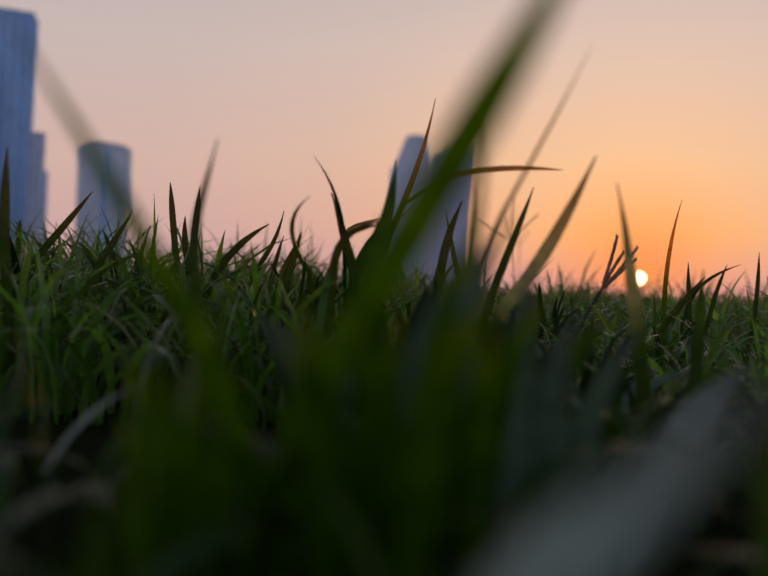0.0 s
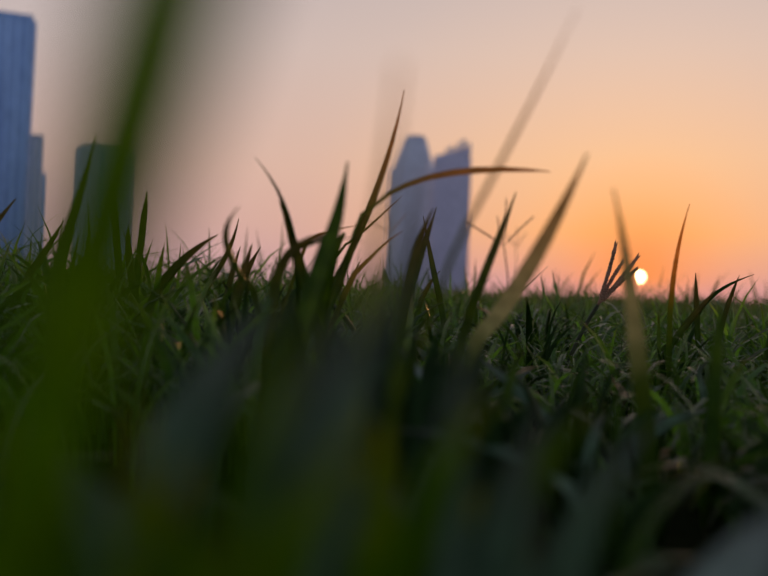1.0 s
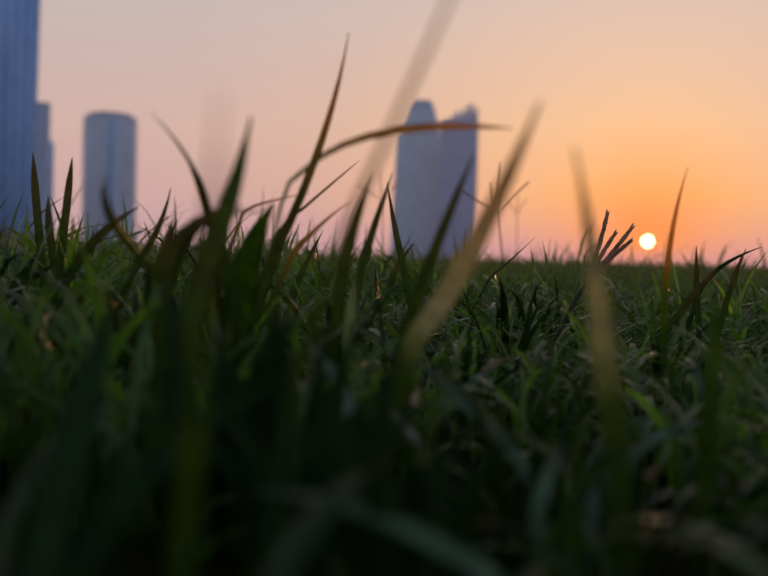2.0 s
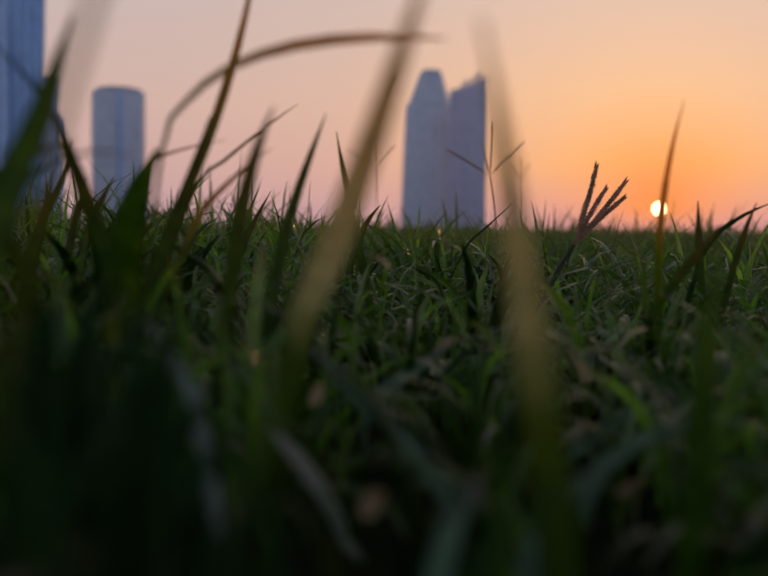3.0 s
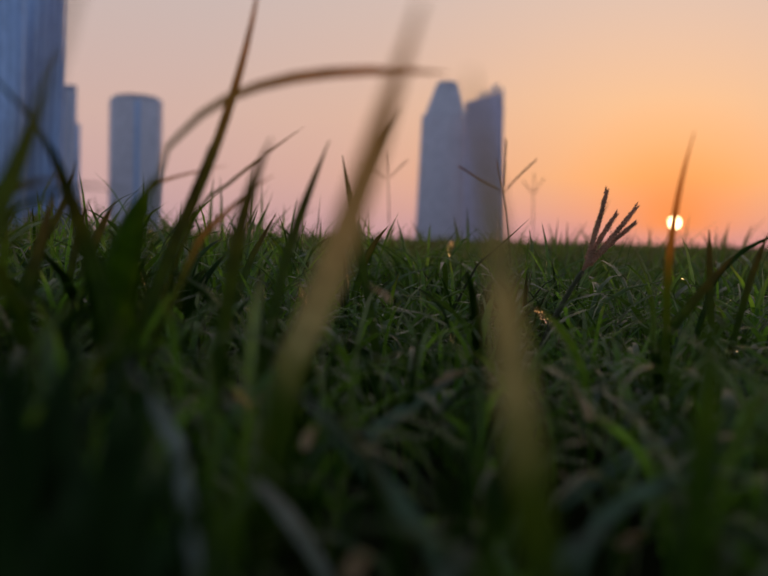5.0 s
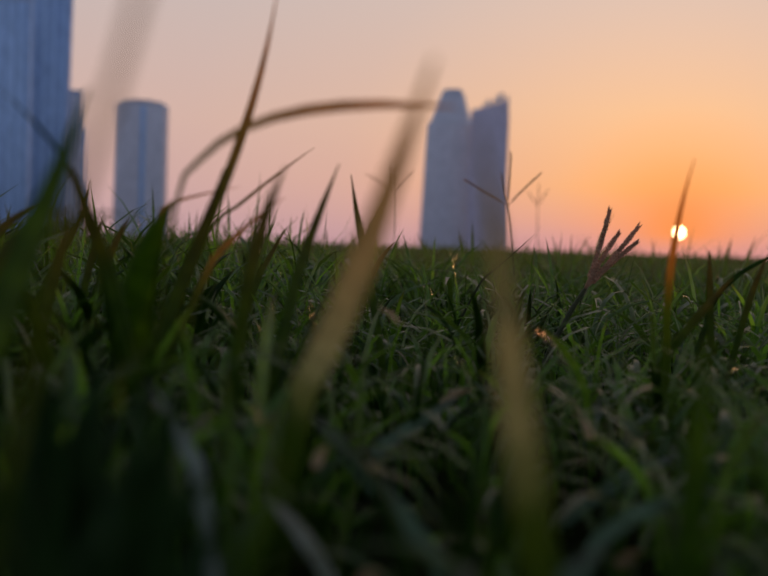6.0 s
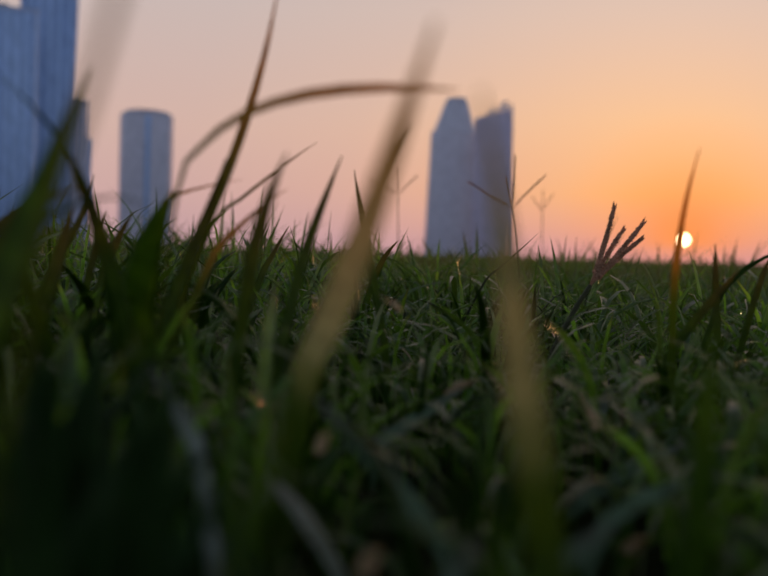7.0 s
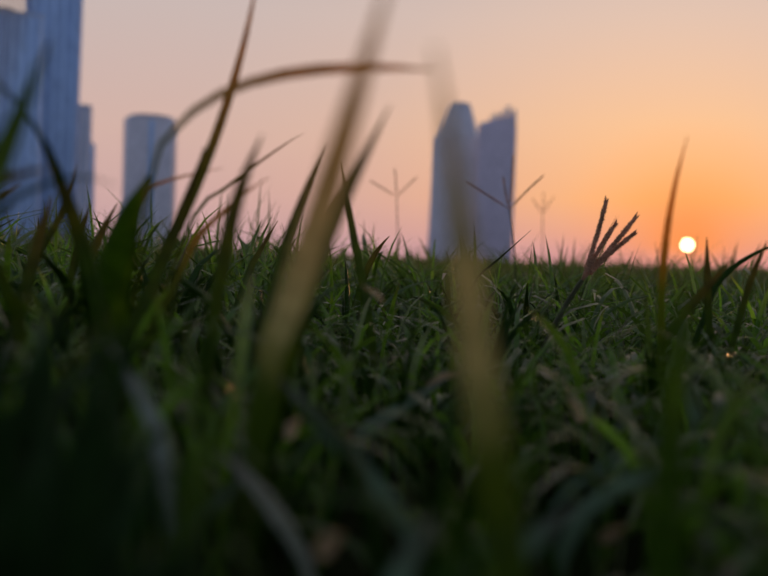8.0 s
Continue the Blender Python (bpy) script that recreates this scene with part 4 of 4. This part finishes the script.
lone_plant("pair of dark upright grass blades", [((-0.0664, 0.5722, -0.0020), (-0.0571, 0.5738, 0.0647), (-0.0549, 0.5742, 0.0742), (-0.0525, 0.5746, 0.0837), (-0.0501, 0.5750, 0.0932), 0.0042), ((-0.0854, 0.6715, -0.0020), (-0.0778, 0.6731, 0.0671), (-0.0760, 0.6735, 0.0767), (-0.0737, 0.6739, 0.0863), (-0.0708, 0.6743, 0.0957), 0.0030)], 61)
lone_plant("green grass blade leaning towards the sun", [((-0.0842, 0.6716, -0.0020), (-0.0710, 0.6734, 0.0673), (-0.0678, 0.6738, 0.0773), (-0.0636, 0.6743, 0.0869), (-0.0584, 0.6748, 0.0960), 0.0036)], 62)
lone_plant("small bright green grass blade", [((0.0339, 0.8270, -0.0020), (0.0473, 0.8288, 0.0643), (0.0504, 0.8292, 0.0733), (0.0552, 0.8297, 0.0813), (0.0616, 0.8302, 0.0883), 0.0033)], 63)
lone_plant("dark pointed grass blade leaning aslant", [((-0.2082, 0.6142, -0.0020), (-0.1787, 0.6147, 0.0740), (-0.1721, 0.6148, 0.0839), (-0.1661, 0.6149, 0.0942), (-0.1607, 0.6150, 0.1048), 0.0036)], 64)
lone_plant("long dark grass blade leaning low", [((-0.2434, 0.6001, -0.0020), (-0.2134, 0.6000, 0.0742), (-0.2026, 0.5999, 0.0875), (-0.1921, 0.5999, 0.1010), (-0.1817, 0.5998, 0.1147), 0.0039)], 65)
lone_plant("upright dark grass blade", [((-0.1731, 0.4501, -0.0020), (-0.1759, 0.4500, 0.0700), (-0.1770, 0.4499, 0.0866), (-0.1773, 0.4499, 0.1032), (-0.1767, 0.4498, 0.1199), 0.0042)], 66)
lone_plant("curved and straight grass blades together", [((-0.1275, 0.6002, -0.0020), (-0.1042, 0.6000, 0.0662), (-0.0963, 0.5999, 0.0798), (-0.0856, 0.5999, 0.0906), (-0.0722, 0.5999, 0.0986), 0.0039), ((-0.1137, 0.6500, -0.0020), (-0.0837, 0.6500, 0.0744), (-0.0760, 0.6499, 0.0855), (-0.0710, 0.6499, 0.0978), (-0.0687, 0.6498, 0.1111), 0.0027)], 67)
lone_plant("upright grass blade before the towers", [((0.0235, 0.5001, -0.0020), (0.0288, 0.5000, 0.0722), (0.0304, 0.4999, 0.0846), (0.0337, 0.4999, 0.0965), (0.0388, 0.4999, 0.1078), 0.0036)], 68)
lone_plant("grass blade arching low over its neighbours", [((-0.0238, 0.4497, -0.0020), (-0.0238, 0.4492, 0.0668), (-0.0238, 0.4490, 0.0824), (-0.0155, 0.4490, 0.0913), (0.0002, 0.4494, 0.0926), 0.0033)], 69)
lone_plant("short straight grass blades against the glow", [((0.2230, 0.7001, -0.0020), (0.2207, 0.7000, 0.0487), (0.2196, 0.7000, 0.0622), (0.2188, 0.7000, 0.0757), (0.2181, 0.6999, 0.0892), 0.0030), ((0.1703, 0.6501, -0.0020), (0.1894, 0.6501, 0.0456), (0.1971, 0.6500, 0.0567), (0.2055, 0.6500, 0.0674), (0.2143, 0.6500, 0.0777), 0.0033)], 70)
lone_plant("short slanting grass blades in the lawn", [((0.2286, 0.7001, -0.0020), (0.2354, 0.7000, 0.0528), (0.2380, 0.7000, 0.0650), (0.2416, 0.7000, 0.0769), (0.2463, 0.6999, 0.0885), 0.0027), ((0.2645, 0.7001, -0.0020), (0.2672, 0.7000, 0.0505), (0.2686, 0.7000, 0.0663), (0.2692, 0.6999, 0.0822), (0.2689, 0.6999, 0.0982), 0.0027)], 71)


# ---- seed stalks ----
def tube(points, radii, sides=6):
    bm = bmesh.new()
    along = bm.verts.layers.float.new("along")
    bm.verts.layers.float.new("across")
    pts = [Vector(q) for q in points]
    rows = []
    for i, q in enumerate(pts):
        t = (pts[min(i + 1, len(pts) - 1)] - pts[max(i - 1, 0)]).normalized()
        u = t.cross(Vector((0.3, 1, 0.2))).normalized()
        w = t.cross(u)
        row = []
        for k in range(sides):
            a = math.tau * k / sides
            v = bm.verts.new(q + (u * math.cos(a) + w * math.sin(a)) * radii[i])
            v[along] = 0.3 * i / len(pts)
            row.append(v)
        rows.append(row)
    for a, b in zip(rows, rows[1:]):
        for k in range(sides):
            bm.faces.new((a[k], a[(k + 1) % sides], b[(k + 1) % sides], b[k]))
    bm.faces.new(rows[0][::-1])
    bm.faces.new(rows[-1])
    for f in bm.faces:
        f.smooth = True
    return bm


def spike_bmesh(a, b, bow, radius, rnd, count=40):
    """A finger of a seed head: a thin axis with two rows of overlapping pointed spikelets."""
    a, b = Vector(a), Vector(b)
    axis = (b - a).normalized()
    side = axis.cross(Vector((0.1, 1, 0.1))).normalized()
    mid = (a + b) / 2 + side * bow
    pts = [(1 - s) ** 2 * a + 2 * s * (1 - s) * mid + s * s * b for s in [i / 10 for i in range(11)]]
    bm = tube(pts, [radius * 0.38] * 10 + [radius * 0.15], 5)
    along = bm.verts.layers.float["along"]
    length = (b - a).length
    for i in range(count):
        s = 0.12 + 0.86 * i / (count - 1)
        c = (1 - s) ** 2 * a + 2 * s * (1 - s) * mid + s * s * b
        out = side if i % 2 else -side
        out = (out + Vector((rnd.uniform(-0.4, 0.4), rnd.uniform(-0.9, 0.2), rnd.uniform(-0.3, 0.3)))).normalized()
        way = (axis * 0.99 + out * 0.07).normalized()
        long = length / count * rnd.uniform(3.2, 4.2)
        fat = radius * rnd.uniform(0.5, 0.66) * (1.0 if s < 0.85 else 0.7)
        u = way.cross(out).normalized()
        w = way.cross(u)
        root, tip = c + out * radius * 0.15, c + out * radius * 0.4 + way * long
        belly = root.lerp(tip, 0.42)
        ring = [bm.verts.new(belly + (u * math.cos(t) + w * math.sin(t)) * fat) for t in (0, 1.257, 2.513, 3.77, 5.027)]
        r, t = bm.verts.new(root), bm.verts.new(tip)
        for v in (*ring, r, t):
            v[along] = 0.3
        for k in range(5):
            bm.faces.new((r, ring[k], ring[(k + 1) % 5]))
            bm.faces.new((t, ring[(k + 1) % 5], ring[k]))
    return bm


def seed_stalk(foot, bend, joint, tips, radius, label, seed, stem_radius=0.0007):
    rnd = random.Random(seed)
    stalk = thing("seed_stalk", foot, label, "seed stalk", "seed stalks in the lawn")
    base = Vector(foot)
    f, m, j = Vector(foot) - base - Vector((0, 0, 0.002)), Vector(bend) - base, Vector(joint) - base
    pts = [(1 - s) ** 2 * f + 2 * s * (1 - s) * m + s * s * j for s in [i / 14 for i in range(15)]]
    part("stem", tube(pts, [stem_radius * (1.25 - 0.35 * i / 14) for i in range(15)]), M_STEM, stalk)
    for t in tips:
        part("spike", spike_bmesh(j, Vector(t) - base, rnd.uniform(-0.002, 0.002), radius, rnd), M_SEED, stalk)
    return stalk


seed_stalk((0.137, 0.742, 0), (0.150, 0.748, 0.040), (0.1700, 0.7642, 0.0657),
           [(0.1811, 0.7631, 0.1094), (0.1874, 0.7660, 0.0970), (0.1990, 0.7716, 0.1013), (0.1995, 0.7764, 0.0923)], 0.0019,
           "brown four-fingered seed stalk leaning over the lawn", 1, 0.0014)
seed_stalk((0.196, 1.436, 0), (0.196, 1.437, 0.08), (0.1838, 1.4381, 0.1400),
           [(0.2207, 1.4209, 0.1793), (0.1284, 1.3864, 0.1669), (0.1859, 1.4402, 0.2047), (0.1768, 1.4591, 0.1807)], 0.0013,
           "thin dark seed stalk with four spread fingers", 2, 0.0010)
seed_stalk((0.030, 2.03, 0), (0.030, 2.03, 0.09), (0.0237, 2.0333, 0.1887),
           [(0.0184, 2.0347, 0.2402), (-0.0240, 2.0120, 0.2146), (0.0589, 2.0863, 0.2303)], 0.0014,
           "thin seed stalk with three spread fingers, hazy with distance", 3, 0.0010)
seed_stalk((0.367, 2.646, 0), (0.367, 2.646, 0.1), (0.3641, 2.6496, 0.1959),
           [(0.3647, 2.6513, 0.2491), (0.3335, 2.5992, 0.2269), (0.3893, 2.6521, 0.2378)], 0.0014,
           "faint thin seed stalk with three fingers farther off", 4, 0.0010)


# ---- dry leaves ----
def dry_leaf(x, y, z, length, width, turn, rise, label):
    t = thing("dry_leaf", (x, y, z), label, "dry leaf", "dry leaf scraps in the lawn")
    way = Vector((math.cos(turn), math.sin(turn), 0))
    pts = [-way * length / 2, -way * length * 0.15 + Vector((0, 0, rise * 0.7)), way * length * 0.2 + Vector((0, 0, rise)), way * length / 2 + Vector((0, 0, rise * 1.3))]
    part("scrap", blade_bmesh(pts, width, 1.2, 0.5, seg=8, foot_width=0.5, facing=(0.3, -1, 0.6)), M_DRY, t)


dry_leaf(0.1375, 0.5645, 0.0210, 0.008, 0.0075, 2.3, 0.009, "curled beige scrap of dry leaf caught in the grass")
dry_leaf(0.0937, 0.5791, 0.0294, 0.014, 0.0030, 0.4, 0.004, "pale dry leaf tip lying on the blades")
dry_leaf(0.0552, 0.4617, 0.0310, 0.007, 0.0035, 1.2, 0.003, "small beige dry scrap in the grass")
dry_leaf(0.0677, 0.5522, 0.0605, 0.010, 0.0026, 2.4, 0.004, "dry brown leaf tip standing in the grass")
dry_leaf(0.1342, 0.4668, 0.0079, 0.009, 0.0045, 0.3, 0.002, "small beige dry scrap low in the grass")
dry_leaf(0.0710, 0.3954, 0.0236, 0.006, 0.0045, 0.9, 0.002, "small pinkish dry scrap in the grass")


# ---- tufts of the lawn by the walk ----
def tufts():
    rnd = random.Random(5)
    kinds = []
    for k in range(4):
        t = thing("grass_tuft", (0, 0, 0), "low tuft of dark green grass blades in the lawn", "grass tuft", "lawn tufts")
        for _ in range(7):
            a, r = rnd.uniform(0, math.tau), rnd.uniform(0.001, 0.007)
            h = rnd.uniform(0.7, 1.15)
            foot = Vector((math.cos(a) * r, math.sin(a) * r, -0.002))
            lean = Vector((math.cos(a), math.sin(a), 0)) * 0.05 * h * rnd.uniform(0.1, 0.7)
            up = Vector((0, 0, 0.05 * h))
            pts = [foot, foot + up * 0.4 + lean * 0.12, foot + up * 0.8 + lean * 0.5, foot + up * rnd.uniform(0.9, 1.05) + lean]
            part("blade", blade_bmesh(pts, rnd.uniform(0.0022, 0.0036), rnd.uniform(-1, 1), 0.3, seg=8, facing=(rnd.uniform(-0.9, 0.9), -1, 0.1)), M_SHADE, t)
        kinds.append(t)
    spots = []
    while len(spots) < 42:
        y = rnd.uniform(0.33, 1.15)
        x = 0.06 + rnd.uniform(-0.5, 0.5) * y
        if all((x - u) ** 2 + (y - v) ** 2 > 0.03 ** 2 for u, v in spots):
            spots.append((x, y))
    for i, (x, y) in enumerate(spots):
        s = lawn_height(x, y) / 0.05 * rnd.uniform(0.95, 1.35)
        m = pose(x, y, 0, 0, 0, rnd.uniform(-70, 70)) @ Matrix.Diagonal((s, s, s, 1))
        if i < 4:
            kinds[i].matrix_basis = m
        else:
            t = copy_thing(kinds[i % 4], pose(x, y, 0, 0, 0, rnd.uniform(-180, 180)))
            t.scale = (s, s, s)


tufts()


# ---- the lawn ----
def scatter(name, x, y, length, width, rows, mat, seed, label, lean=(0.05, 1.05), folded=False, lift=None):
    """Many blades in one mesh: each a tapering strip that leans and droops its own way."""
    rng = np.random.default_rng(seed)
    n = len(x)
    turn = rng.uniform(0, 2 * np.pi, n)
    tilt = rng.uniform(*lean, n) ** 1.3
    droop = rng.uniform(0.0, 0.6, n)
    tilt, droop = tilt * np.clip(0.06 / length, 0.4, 1.0), droop * np.clip(0.06 / length, 0.4, 1.0)
    face = turn + rng.normal(0, 0.9, n) + np.pi / 2
    spin = rng.normal(0, 0.8, n)
    blunt = rng.uniform(1.6, 7.0, n)
    cols = 3 if folded else 2
    verts, s_all, a_all = [], [], []
    for i in range(rows + 1):
        s = i / rows
        ang = tilt * (0.35 * s + 0.65 * s * s) + droop * s * s
        out = length * (np.sin(ang) * s)
        px = x + np.cos(turn) * out
        py = y + np.sin(turn) * out
        pz = -0.003 + length * s * np.cos(ang * 0.9)
        if lift is not None:
            pz = lift + length * s * 0.5 * np.sin(droop * 9)
            px = x + np.cos(turn) * length * s
            py = y + np.sin(turn) * length * s
        half = 0.5 * width * (0.8 + 0.2 * min(1, s * 3)) * np.maximum(1 - max(0, (s - 0.5) / 0.5) ** blunt, 0.0)
        f = face + spin * s
        sx, sy = np.cos(f) * half, np.sin(f) * half
        if i == rows:
            verts.append(np.stack([px, py, pz], 1)[:, None, :])
            s_all.append(np.full((n, 1), s))
            a_all.append(np.full((n, 1), 0.5))
        elif folded:
            kx, ky = -np.sin(f) * half * 0.35, np.cos(f) * half * 0.35
            verts.append(np.stack([np.stack([px - sx, py - sy, pz], 1), np.stack([px + kx, py + ky, pz - half * 0.1], 1), np.stack([px + sx, py + sy, pz], 1)], 1))
            s_all.append(np.full((n, 3), s))
            a_all.append(np.tile([0.0, 0.5, 1.0], (n, 1)))
        else:
            verts.append(np.stack([np.stack([px - sx, py - sy, pz], 1), np.stack([px + sx, py + sy, pz], 1)], 1))
            s_all.append(np.full((n, 2), s))
            a_all.append(np.tile([0.0, 1.0], (n, 1)))
    v = np.concatenate(verts, 1)
    per = v.shape[1]
    faces = []
    for i in range(rows - 1):
        for c in range(cols - 1):
            q = i * cols + c
            faces.append((q, q + 1, q + 1 + cols, q + cols))
    start = np.arange(n) * per
    loops, sizes = [], []
    quads = np.array(faces, dtype=np.int64)
    tip = (rows - 1) * cols
    tris = np.array([(tip + c, tip + c + 1, per - 1) for c in range(cols - 1)], dtype=np.int64)
    q_all = (start[:, None, None] + quads[None]).reshape(-1, 4)
    t_all = (start[:, None, None] + tris[None]).reshape(-1, 3)
    me = bpy.data.meshes.new(name)
    me.vertices.add(n * per)
    me.vertices.foreach_set("co", v.reshape(-1).astype(np.float32))
    loop_index = np.concatenate([q_all.reshape(-1), t_all.reshape(-1)]).astype(np.int32)
    me.loops.add(len(loop_index))
    me.loops.foreach_set("vertex_index", loop_index)
    starts = np.concatenate([np.arange(len(q_all)) * 4, len(q_all) * 4 + np.arange(len(t_all)) * 3]).astype(np.int32)
    me.polygons.add(len(starts))
    me.polygons.foreach_set("loop_start", starts)
    me.polygons.foreach_set("use_smooth", np.ones(len(starts), dtype=bool))
    me.update(calc_edges=True)
    for key, data in (("along", np.concatenate(s_all, 1)), ("across", np.concatenate(a_all, 1))):
        at = me.attributes.new(key, "FLOAT", "POINT")
        at.data.foreach_set("value", data.reshape(-1).astype(np.float32))
    me.materials.append(mat)
    ob = new(name, me)
    return tagged(ob, label, "grass", kind="stuff")


def height_field(x, y):
    left = np.clip((0.06 - x) / 0.2, 0, 1)
    near = np.clip((y - 0.22) / 0.35, 0, 1)
    far = np.clip((y - 0.55) / 0.5, 0, 1)
    rank = np.clip((0.055 - x) / 0.03, 0, 1) * np.clip((y - 0.26) / 0.05, 0, 1) * np.clip((0.6 - y) / 0.15, 0, 1)
    wavy = 1 + 0.12 * np.sin(x * 7 + 1.3) * np.cos(y * 5.1) + 0.08 * np.sin(x * 23 + y * 17)
    return ((0.036 + 0.015 * near) + far * 0.019 + 0.018 * rank * (1 - 0.6 * near) + left * near * 0.024 * np.clip(2.2 - y, 0, 1)) * wavy


def clearance(x, y):
    return np.min([np.hypot(x - q.x, y - q.y) for q in PATH], axis=0)


def clumps(x, y):
    """How thick the lawn grows here, from 0 to 1, in clumps a few centimetres across."""
    a = np.sin(x * 83 + 2.1 * np.sin(y * 31)) * np.sin(y * 71 + 1.7 * np.sin(x * 37 + 1))
    b = np.sin(x * 171 + y * 63 + 0.7) * np.sin(y * 149 - x * 57)
    return np.clip(0.5 + 0.42 * a + 0.22 * b, 0, 1)


def open_spots(x, y):
    """True where the lawn stands open: before the dry scraps that lie in it."""
    shut = np.zeros(len(x), dtype=bool)
    for o in scene.objects:
        if o.name.startswith("dry_leaf"):
            way = (Vector((0.08, 0.23, 0)) - o.location).to_2d().normalized()
            for k in range(18):
                q = o.location.to_2d() + way * 0.011 * k
                shut |= np.hypot(x - q.x, y - q.y) < 0.010
    return shut


def near_lawn():
    rng = np.random.default_rng(21)
    # broad blades close to the walk
    n = 2100
    y = rng.uniform(-0.02, 0.44, n)
    x = 0.06 + rng.uniform(-1, 1, n) * (0.16 + 0.45 * np.maximum(y, 0))
    gap = clearance(x, y)
    length = height_field(x, y) * rng.lognormal(0.22, 0.22, n)
    cap = np.where(y < 0.1, 0.045, 0.058)
    length = np.where(gap < 0.1, np.minimum(length, cap), np.where(gap < 0.22, np.minimum(length, np.where((x < 0.045) & (y > 0.27), 0.072, cap + 0.007)), length))
    thick = clumps(x, y)
    length = length * (0.78 + 0.3 * thick)
    keep = ((gap > 0.02) | (length < 0.03)) & (rng.random(n) < 0.15 + 0.85 * thick) & ~open_spots(x, y)
    keep &= (x > 0.05) | (y < 0.12) | (rng.random(n) < np.where(y > 0.24, 0.12, 0.8))
    keep &= (y < 0.24) | (rng.random(n) < 0.75)
    x, y, length = x[keep], y[keep], length[keep]
    scatter("lawn_grass", x, y, length, rng.uniform(0.0034, 0.0062, len(x)), 7, M_NEAR, 1, "broad grass blades of the lawn close by, coloured dark for shade", lean=(0.15, 1.6), folded=True)
    # the lawn before the walk
    n = 11500
    y = rng.uniform(0.42, 1.3, n)
    x = 0.06 + rng.uniform(-1, 1, n) * (0.14 + 0.45 * y)
    length = height_field(x, y) * np.minimum(rng.lognormal(0.0, 0.24, n), 1.32)
    thick = clumps(x, y)
    length = length * (0.78 + 0.36 * thick)
    keep = (rng.random(n) < 0.06 + 0.94 * thick ** 1.4) & ~open_spots(x, y)
    x, y, length = x[keep], y[keep], length[keep]
    scatter("lawn_grass", x, y, length, rng.uniform(0.0018, 0.0046, len(x)) * np.clip(1.25 - 0.6 * y, 0.65, 1.0), 6, M_LAWN, 6, "dense low lawn of dark green grass blades", lean=(0.05, 1.35), folded=True)
    # bent blades tangled in the top of the lawn
    n = 1400
    y = rng.uniform(0.27, 1.2, n)
    x = 0.06 + rng.uniform(-1, 1, n) * (0.10 + 0.42 * y)
    length = height_field(x, y) * rng.uniform(0.9, 1.6, n)
    keep = (clearance(x, y) > 0.09) & ~open_spots(x, y) & ((x > 0.03) | (y > 0.5))
    x, y, length = x[keep], y[keep], length[keep]
    scatter("lawn_grass", x, y, length, rng.uniform(0.0028, 0.0056, len(x)), 8, M_SHEEN, 9, "bent grey-green grass blades tangled over the lawn", lean=(1.0, 2.0), folded=True)
    # around and behind
    n = 60000
    x, y = rng.uniform(-1.9, 2.0, n), rng.uniform(-1.8, 2.2, n)
    inside = (y > -0.02) & (y < 1.3) & (np.abs(x - 0.06) < 0.14 + 0.45 * y)
    keep = ~inside & (clearance(x, y) > 0.05)
    x, y = x[keep], y[keep]
    scatter("lawn_grass", x, y, np.minimum(height_field(x, y) * rng.lognormal(0, 0.2, len(x)), 0.075), rng.uniform(0.003, 0.0055, len(x)), 3, M_LAWN, 2, "dense low lawn of dark green grass blades beside the walk")


def far_lawn():
    rng = np.random.default_rng(22)
    n = 42000
    d = 1.25 * (9.0 / 1.25) ** rng.uniform(0, 1, n) ** 0.75
    a = rng.uniform(-0.62, 0.66, n)
    x, y = d * np.sin(a), d * np.cos(a)
    scatter("lawn_grass", x, y, height_field(x, y) * (0.75 + 0.45 * clumps(x * 0.6, y * 0.6)) * rng.lognormal(0.0, 0.17, n) * np.where(rng.random(n) < 0.08, rng.uniform(1.1, 1.35, n), 1.0), rng.uniform(0.003, 0.005, n), 4, M_FAR, 3, "lawn of green grass running on into the distance")
    # all round
    n = 100000
    d = 1.6 * (8.0 / 1.6) ** rng.uniform(0, 1, n) ** 0.7
    a = rng.uniform(0.6, 2 * np.pi - 0.58, n)
    x, y = d * np.sin(a), d * np.cos(a)
    scatter("lawn_grass", x, y, 0.055 * rng.lognormal(0.0, 0.24, n), rng.uniform(0.006, 0.014, n), 3, M_FAR, 7, "lawn of green grass all round the walk")
    n = 80000
    d = 9 * (80 / 9) ** rng.uniform(0, 1, n)
    a = rng.uniform(-0.6, 0.64, n)
    x, y = d * np.sin(a), d * np.cos(a)
    scatter("lawn_grass", x, y, 0.068 * rng.lognormal(0.0, 0.16, n), 0.0006 * d + 0.004, 3, M_FAR, 4, "far lawn that ends at the hazy horizon")


def thatch():
    rng = np.random.default_rng(23)
    # straw, scattered also as pale flecks in place of glints
    n = 1900
    y = np.where(rng.random(n) < 0.6, rng.uniform(0.58, 1.05, n), rng.uniform(0.55, 1.3, n))
    x = 0.06 + rng.uniform(-1, 1, n) * (0.12 + 0.45 * y)
    high = np.clip((y - 0.25) / 0.4, 0.3, 1.0)
    scatter("cut_grass", x, y, rng.uniform(0.008, 0.024, n), rng.uniform(0.0006, 0.0014, n), 4, M_THATCH, 5, "dry straw clippings among the blades, the palest standing in for glints", lift=rng.uniform(0.004, 0.046, n) * high)


near_lawn()
far_lawn()
thatch()
